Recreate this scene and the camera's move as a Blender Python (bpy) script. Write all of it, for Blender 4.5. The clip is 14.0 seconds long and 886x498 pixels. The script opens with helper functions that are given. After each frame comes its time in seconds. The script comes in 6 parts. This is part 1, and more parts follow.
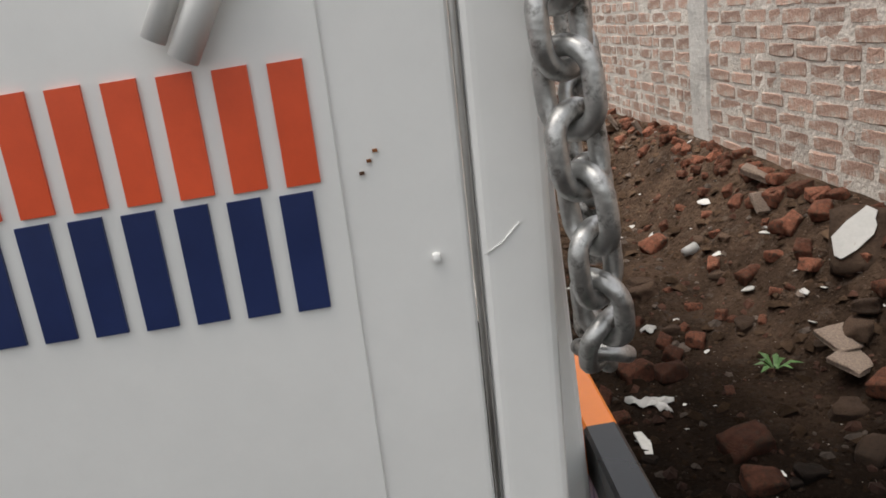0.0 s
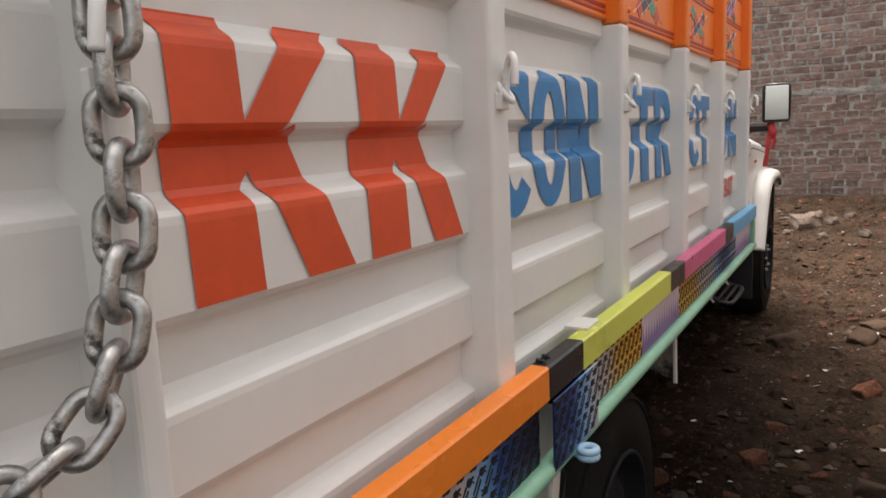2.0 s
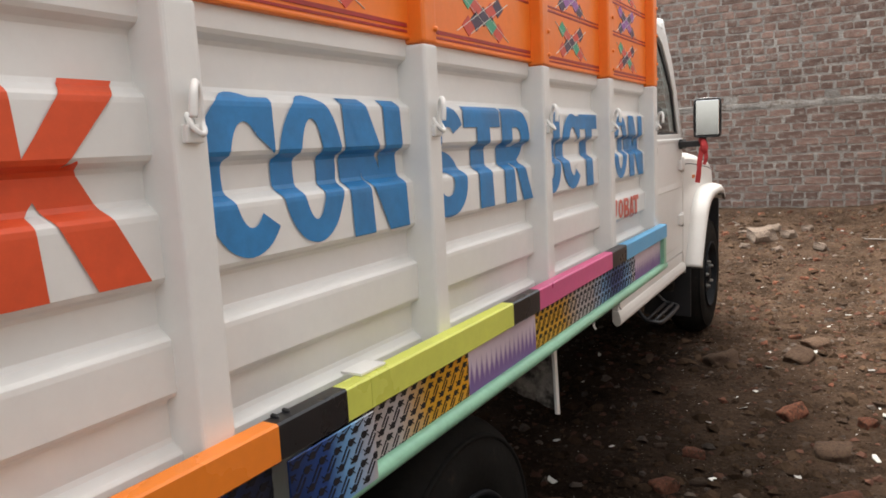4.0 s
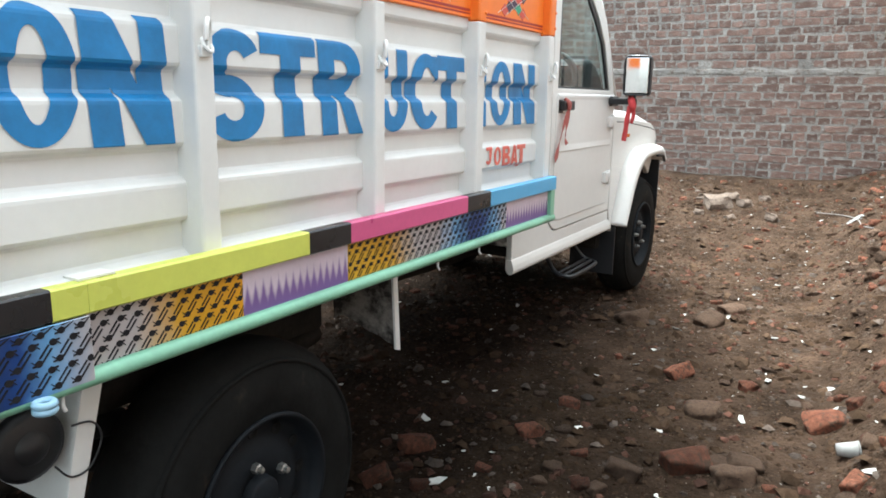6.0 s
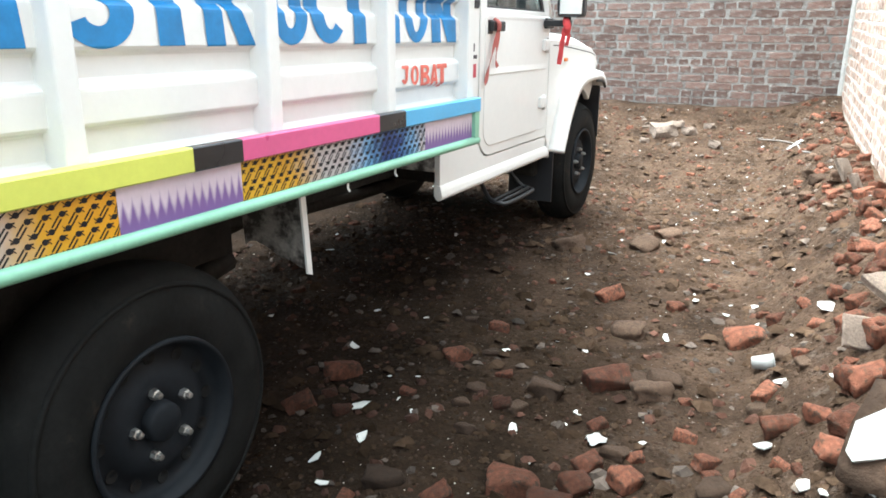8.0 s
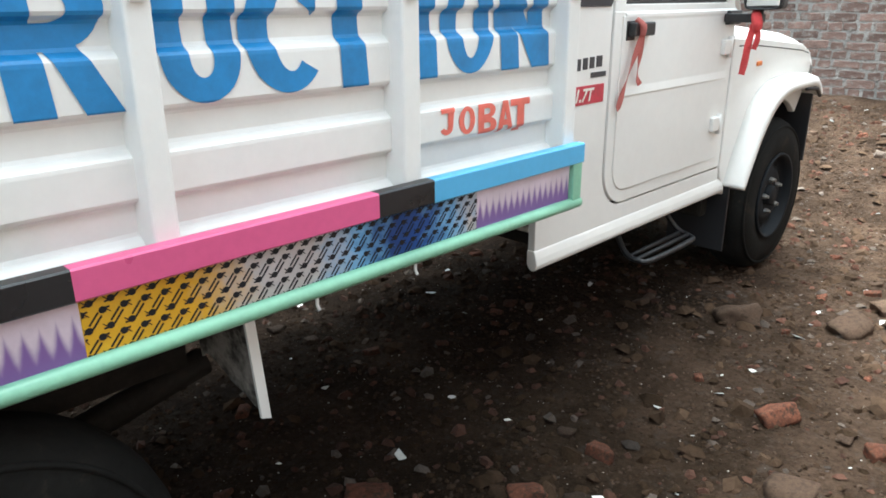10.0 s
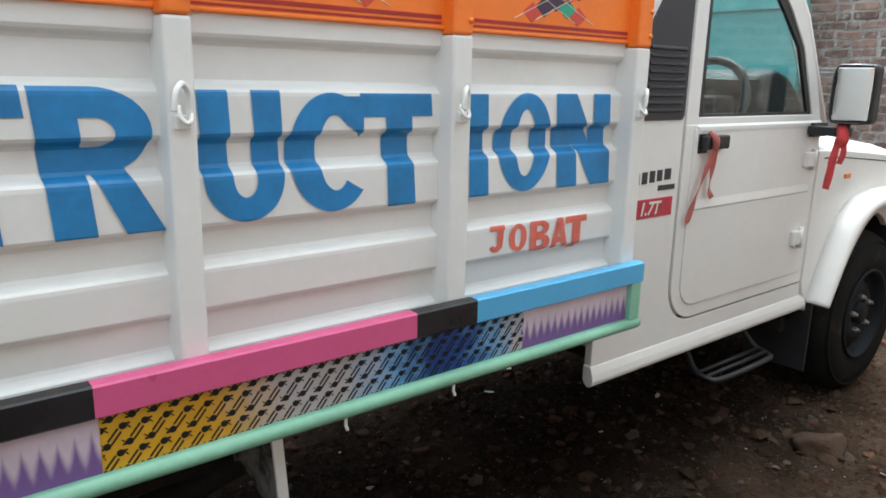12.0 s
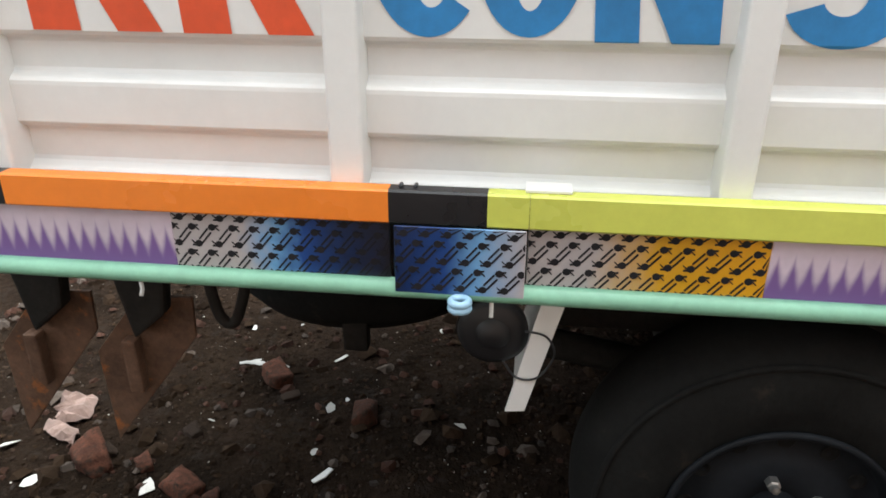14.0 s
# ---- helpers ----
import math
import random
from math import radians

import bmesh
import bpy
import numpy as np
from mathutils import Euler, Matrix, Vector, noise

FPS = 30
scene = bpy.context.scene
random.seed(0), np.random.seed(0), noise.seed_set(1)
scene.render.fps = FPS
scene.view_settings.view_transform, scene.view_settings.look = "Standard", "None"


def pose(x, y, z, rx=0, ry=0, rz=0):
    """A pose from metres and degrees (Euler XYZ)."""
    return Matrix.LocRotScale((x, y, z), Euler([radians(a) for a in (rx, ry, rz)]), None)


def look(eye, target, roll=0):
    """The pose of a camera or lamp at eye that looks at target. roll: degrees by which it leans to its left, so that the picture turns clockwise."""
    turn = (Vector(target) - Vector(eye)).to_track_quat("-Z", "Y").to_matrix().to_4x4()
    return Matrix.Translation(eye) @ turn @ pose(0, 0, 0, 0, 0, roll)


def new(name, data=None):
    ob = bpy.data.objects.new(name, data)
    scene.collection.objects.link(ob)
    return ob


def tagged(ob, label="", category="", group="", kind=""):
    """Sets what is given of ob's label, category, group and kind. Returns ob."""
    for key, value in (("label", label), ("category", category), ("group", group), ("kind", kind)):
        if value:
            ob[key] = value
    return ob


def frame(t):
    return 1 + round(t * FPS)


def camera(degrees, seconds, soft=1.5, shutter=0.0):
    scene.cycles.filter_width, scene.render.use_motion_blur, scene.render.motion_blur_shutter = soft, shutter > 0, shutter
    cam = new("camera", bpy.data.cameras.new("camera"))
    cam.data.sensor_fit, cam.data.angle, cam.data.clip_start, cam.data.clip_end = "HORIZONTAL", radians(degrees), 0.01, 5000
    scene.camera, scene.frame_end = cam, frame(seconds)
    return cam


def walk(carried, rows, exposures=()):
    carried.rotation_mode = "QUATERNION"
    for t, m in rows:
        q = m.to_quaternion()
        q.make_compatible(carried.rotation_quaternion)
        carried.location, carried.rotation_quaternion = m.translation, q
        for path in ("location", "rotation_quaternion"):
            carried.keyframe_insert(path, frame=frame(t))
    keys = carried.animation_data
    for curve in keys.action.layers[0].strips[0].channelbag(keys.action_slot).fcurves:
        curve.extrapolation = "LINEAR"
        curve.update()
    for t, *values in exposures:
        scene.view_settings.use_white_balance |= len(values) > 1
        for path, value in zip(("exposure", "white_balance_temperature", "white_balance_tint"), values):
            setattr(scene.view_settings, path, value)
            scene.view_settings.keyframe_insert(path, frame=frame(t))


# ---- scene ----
cam = camera(62.8, 14.0, 1.7)
PATH = [
    (0, (-0.13, -0.171, 1.271), (-0.114, 1.748, 0.709), -9.4),
    (0.2, (-0.08, -0.164, 1.256), (-0.075, 1.729, 0.61), -9.6),
    (0.5, (-0.023, -0.125, 1.245), (-0.035, 1.765, 0.593), -10.0),
    (0.7, (0.026, -0.064, 1.231), (0.054, 1.842, 0.626), -8.0),
    (1, (0.072, 0.035, 1.208), (0.007, 1.995, 0.814), -0.3),
    (1.5, (0.167, 0.098, 1.234), (-0.289, 2.02, 0.925), -3.4),
    (2, (0.378, 0.073, 1.257), (-0.626, 1.774, 0.946), -2.6),
    (2.5, (0.53, 0.054, 1.254), (-0.527, 1.731, 0.992), -1.8),
    (2.7, (0.576, 0.07, 1.234), (-0.477, 1.756, 1.008), -2.8),
    (4.8, (0.69, 0.457, 1.294), (-0.282, 2.172, 0.953), -2.9),
    (5, (0.748, 0.468, 1.297), (-0.315, 2.125, 0.942), -4.1),
    (5.5, (0.929, 0.496, 1.223), (-0.135, 2.12, 0.741), 3.5),
    (6, (1.039, 0.523, 1.223), (0.054, 2.214, 0.811), 1.0),
    (6.5, (1.086, 0.438, 1.181), (0.036, 2.08, 0.732), 1.8),
    (7, (1.124, 0.375, 1.137), (0.105, 1.993, 0.552), 0.8),
    (7.5, (1.139, 0.426, 1.152), (0.197, 2.102, 0.601), 0.8),
    (7.7, (1.154, 0.504, 1.155), (0.28, 2.211, 0.588), 0.6),
    (9.8, (1.077, 1.419, 1.275), (-0.122, 2.874, 0.609), -0.6),
    (10, (1.049, 1.551, 1.288), (-0.267, 2.908, 0.635), -0.3),
    (10.2, (1.079, 1.655, 1.32), (-0.368, 2.897, 0.717), 1.1),
    (10.5, (1.079, 1.741, 1.37), (-0.401, 2.979, 0.842), 1.5),
    (11, (1.065, 1.788, 1.363), (-0.438, 2.997, 0.835), 0.8),
    (11.5, (1.068, 1.743, 1.359), (-0.481, 2.9, 0.847), 1.0),
    (12, (1.059, 1.652, 1.366), (-0.452, 2.881, 0.91), 1.3),
    (12.2, (1.066, 1.605, 1.367), (-0.477, 2.79, 0.903), 1.1),
    (12.5, (1.024, 1.513, 1.347), (-0.582, 2.615, 0.896), 1.7),
    (13, (0.993, 1.314, 1.325), (-0.801, 2.0, 0.769), 2.0),
    (13.2, (0.979, 1.269, 1.328), (-0.857, 1.711, 0.668), 3.2),
    (13.5, (0.948, 1.222, 1.341), (-0.882, 1.358, 0.545), 3.1),
    (14, (0.972, 1.19, 1.269), (-0.846, 0.97, 0.465), 0.2),
]
EXPOSURES = [
    (0, 0.98, 6850, 9), (0.5, 1.18, 6850, 9), (0.8, 1.5, 6880, 9), (1.0, 1.58, 6900, 9), (1.5, 1.45, 7000, 10), (2.0, 1.27, 7100, 11), (2.5, 1.42, 7150, 11),
    (5.0, 1.7, 6550, 4), (5.5, 2.1, 6250, 1), (6.5, 2.2, 6100, -1), (7.0, 2.64, 6020, -2), (7.5, 2.74, 6020, -2),
    (10.0, 2.32, 6000, -2), (10.5, 1.77, 5980, -3), (11.0, 1.8, 6000, -2), (11.5, 1.8, 6050, -1), (12.5, 1.7, 6200, 0), (13.0, 1.68, 6300, 0), (13.5, 1.72, 6550, 4), (14.0, 2.05, 6550, 4),
]
walk(cam, [(t, look(eye, target, roll)) for t, eye, target, roll in PATH], EXPOSURES)
# ---- sky, sun and the camera's white balance ----
world = bpy.data.worlds.new("overcast_sky")
scene.world = world
world.use_nodes = True
wt = world.node_tree
sky = wt.nodes.new("ShaderNodeTexSky")
sky.sky_type = "NISHITA"
sky.sun_disc = False
sky.sun_elevation = radians(75)
sky.sun_rotation = radians(-71)
sky.dust_density = 4.0
grey = wt.nodes.new("ShaderNodeHueSaturation")
grey.inputs["Saturation"].default_value = 0.3
wt.links.new(sky.outputs[0], grey.inputs["Color"])
wt.links.new(grey.outputs[0], wt.nodes["Background"].inputs["Color"])
wt.nodes["Background"].inputs["Strength"].default_value = 0.15
sun_data = bpy.data.lights.new("sun", "SUN")
sun_data.energy, sun_data.angle, sun_data.color = 0.85, radians(50), (1.0, 0.98, 0.96)
sun = new("sun", sun_data)
sun.matrix_world = look((-3.0, 3.0, 12), (0, 2, 0))


# ---- materials ----
def rgb(c):
    return (*c, 1.0)


def material(name, colour, rough=0.5, metal=0.0, vary=0.12, scale=6.0, fine=60.0, bump=0.1, bump_scale=40.0, spots=0.0, spot_colour=(0.2, 0.15, 0.1), spot_scale=25.0, jitter=0.0, island=False, coat=0.0, dist=0.01):
    """A surface with colour change at two scales, relief, gloss change and, if asked, stains."""
    m = bpy.data.materials.new(name)
    m.use_nodes = True
    nt = m.node_tree
    p = nt.nodes["Principled BSDF"]
    co = nt.nodes.new("ShaderNodeTexCoord")

    def tex(s, detail=4.0, rough_=0.55):
        n = nt.nodes.new("ShaderNodeTexNoise")
        n.inputs["Scale"].default_value, n.inputs["Detail"].default_value, n.inputs["Roughness"].default_value = s, detail, rough_
        nt.links.new(co.outputs["Object"], n.inputs["Vector"])
        return n

    def ramp(src, lo, hi, a, b):
        r = nt.nodes.new("ShaderNodeMapRange")
        r.inputs[1].default_value, r.inputs[2].default_value, r.inputs[3].default_value, r.inputs[4].default_value = lo, hi, a, b
        nt.links.new(src, r.inputs[0])
        return r.outputs[0]

    def scaled(col_src, factor):
        v = nt.nodes.new("ShaderNodeVectorMath")
        v.operation = "SCALE"
        if isinstance(col_src, tuple):
            v.inputs[0].default_value = col_src[:3]
        else:
            nt.links.new(col_src, v.inputs[0])
        nt.links.new(factor, v.inputs["Scale"])
        return v.outputs[0]

    big, small = tex(scale), tex(fine, 6.0, 0.65)
    col = scaled(rgb(colour), ramp(big.outputs["Fac"], 0.3, 0.7, 1 - vary, 1 + vary))
    col = scaled(col, ramp(small.outputs["Fac"], 0.3, 0.7, 1 - vary * 0.6, 1 + vary * 0.6))
    if jitter:
        if island:
            g = nt.nodes.new("ShaderNodeNewGeometry").outputs["Random Per Island"]
        else:
            g = nt.nodes.new("ShaderNodeObjectInfo").outputs["Random"]
        col = scaled(col, ramp(g, 0, 1, 1 - jitter, 1 + jitter))
    if spots:
        s = tex(spot_scale, 5.0, 0.7)
        mix = nt.nodes.new("ShaderNodeMix")
        mix.data_type = "RGBA"
        nt.links.new(ramp(s.outputs["Fac"], 0.72 - spots * 0.3, 0.78 - spots * 0.2, 0.0, 1.0), mix.inputs[0])
        nt.links.new(col, mix.inputs[6])
        mix.inputs[7].default_value = rgb(spot_colour)
        col = mix.outputs[2]
    nt.links.new(col, p.inputs["Base Color"])
    nt.links.new(ramp(big.outputs["Fac"], 0.3, 0.7, max(rough - 0.08, 0.05), min(rough + 0.1, 1.0)), p.inputs["Roughness"])
    p.inputs["Metallic"].default_value = metal
    p.inputs["Coat Weight"].default_value = coat
    if bump:
        b = nt.nodes.new("ShaderNodeBump")
        b.inputs["Strength"].default_value, b.inputs["Distance"].default_value = bump, dist
        n = tex(bump_scale, 6.0, 0.6)
        nt.links.new(n.outputs["Fac"], b.inputs["Height"])
        nt.links.new(b.outputs[0], p.inputs["Normal"])
    return m


def gradient_paint(name, stops, y0, y1, rough=0.35):
    """Sprayed paint that fades from colour to colour along the truck."""
    m = material(name, (1, 1, 1), rough, vary=0.05, fine=150, bump=0.05)
    nt = m.node_tree
    p = nt.nodes["Principled BSDF"]
    old = p.inputs["Base Color"].links[0].from_socket
    geo = nt.nodes.new("ShaderNodeNewGeometry")
    sep = nt.nodes.new("ShaderNodeSeparateXYZ")
    nz = nt.nodes.new("ShaderNodeTexNoise")
    nz.inputs["Scale"].default_value = 35.0
    nt.links.new(geo.outputs["Position"], sep.inputs[0])
    nt.links.new(geo.outputs["Position"], nz.inputs["Vector"])
    mr = nt.nodes.new("ShaderNodeMapRange")
    mr.inputs[1].default_value, mr.inputs[2].default_value = y0, y1
    nt.links.new(sep.outputs[1], mr.inputs[0])
    add = nt.nodes.new("ShaderNodeMath")
    add.operation = "MULTIPLY_ADD"
    add.inputs[1].default_value = 0.16
    nt.links.new(nz.outputs["Fac"], add.inputs[0])
    nt.links.new(mr.outputs[0], add.inputs[2])
    sub = nt.nodes.new("ShaderNodeMath")
    sub.operation = "SUBTRACT"
    sub.inputs[1].default_value = 0.08
    nt.links.new(add.outputs[0], sub.inputs[0])
    cr = nt.nodes.new("ShaderNodeValToRGB")
    els = cr.color_ramp.elements
    els[0].position, els[0].color = stops[0][0], rgb(stops[0][1])
    els[1].position, els[1].color = stops[-1][0], rgb(stops[-1][1])
    for q, c in stops[1:-1]:
        e = els.new(q)
        e.color = rgb(c)
    nt.links.new(sub.outputs[0], cr.inputs[0])
    mul = nt.nodes.new("ShaderNodeMix")
    mul.data_type, mul.blend_type = "RGBA", "MULTIPLY"
    mul.inputs[0].default_value = 1.0
    nt.links.new(old, mul.inputs[6])
    nt.links.new(cr.outputs[0], mul.inputs[7])
    nt.links.new(mul.outputs[2], p.inputs["Base Color"])
    return m


def comb_paint(y0, y1, z0, z1):
    """Lilac sheet with purple sprayed from below through a comb, soft at its edges."""
    m = material("comb_sprayed_paint", (0.62, 0.52, 0.60), 0.42, vary=0.08, bump=0.05)
    nt = m.node_tree
    p = nt.nodes["Principled BSDF"]
    old = p.inputs["Base Color"].links[0].from_socket
    geo = nt.nodes.new("ShaderNodeNewGeometry")
    sep = nt.nodes.new("ShaderNodeSeparateXYZ")
    nt.links.new(geo.outputs["Position"], sep.inputs[0])

    def calc(op, a, b_=0.0, c=0.0):
        n = nt.nodes.new("ShaderNodeMath")
        n.operation = op
        for k, v in enumerate((a, b_, c)):
            if isinstance(v, float):
                n.inputs[k].default_value = v
            else:
                nt.links.new(v, n.inputs[k])
        return n.outputs[0]
    nz = nt.nodes.new("ShaderNodeTexNoise")
    nz.inputs["Scale"].default_value = 30.0
    nt.links.new(geo.outputs["Position"], nz.inputs["Vector"])
    d = (y1 - y0) / max(6, round((y1 - y0) / 0.0235))
    tooth = calc("PINGPONG", calc("ADD", sep.outputs[1], float(-y0)), d / 2)
    tooth = calc("MULTIPLY", tooth, 2.0 / d)
    tooth = calc("POWER", tooth, 1.5)
    top = calc("MULTIPLY_ADD", tooth, 0.34, 0.33)
    top = calc("ADD", top, calc("MULTIPLY_ADD", nz.outputs["Fac"], 0.16, -0.08))
    high = calc("MULTIPLY_ADD", sep.outputs[2], 1.0 / (z1 - z0), -z0 / (z1 - z0))
    mr = nt.nodes.new("ShaderNodeMapRange")
    mr.interpolation_type = "SMOOTHSTEP"
    mr.inputs[1].default_value, mr.inputs[2].default_value, mr.inputs[3].default_value, mr.inputs[4].default_value = -0.18, 0.17, 1.0, 0.0
    nt.links.new(calc("SUBTRACT", high, top), mr.inputs[0])
    mix = nt.nodes.new("ShaderNodeMix")
    mix.data_type = "RGBA"
    nt.links.new(mr.outputs[0], mix.inputs[0])
    nt.links.new(old, mix.inputs[6])
    mix.inputs[7].default_value = rgb((0.19, 0.105, 0.30))
    nt.links.new(mix.outputs[2], p.inputs["Base Color"])
    return m


def glass(name, tint=(0.75, 0.85, 0.85), rough=0.02):
    m = bpy.data.materials.new(name)
    m.use_nodes = True
    p = m.node_tree.nodes["Principled BSDF"]
    p.inputs["Base Color"].default_value = rgb(tint)
    p.inputs["Roughness"].default_value = rough
    p.inputs["Transmission Weight"].default_value = 1.0
    p.inputs["IOR"].default_value = 1.33
    return m


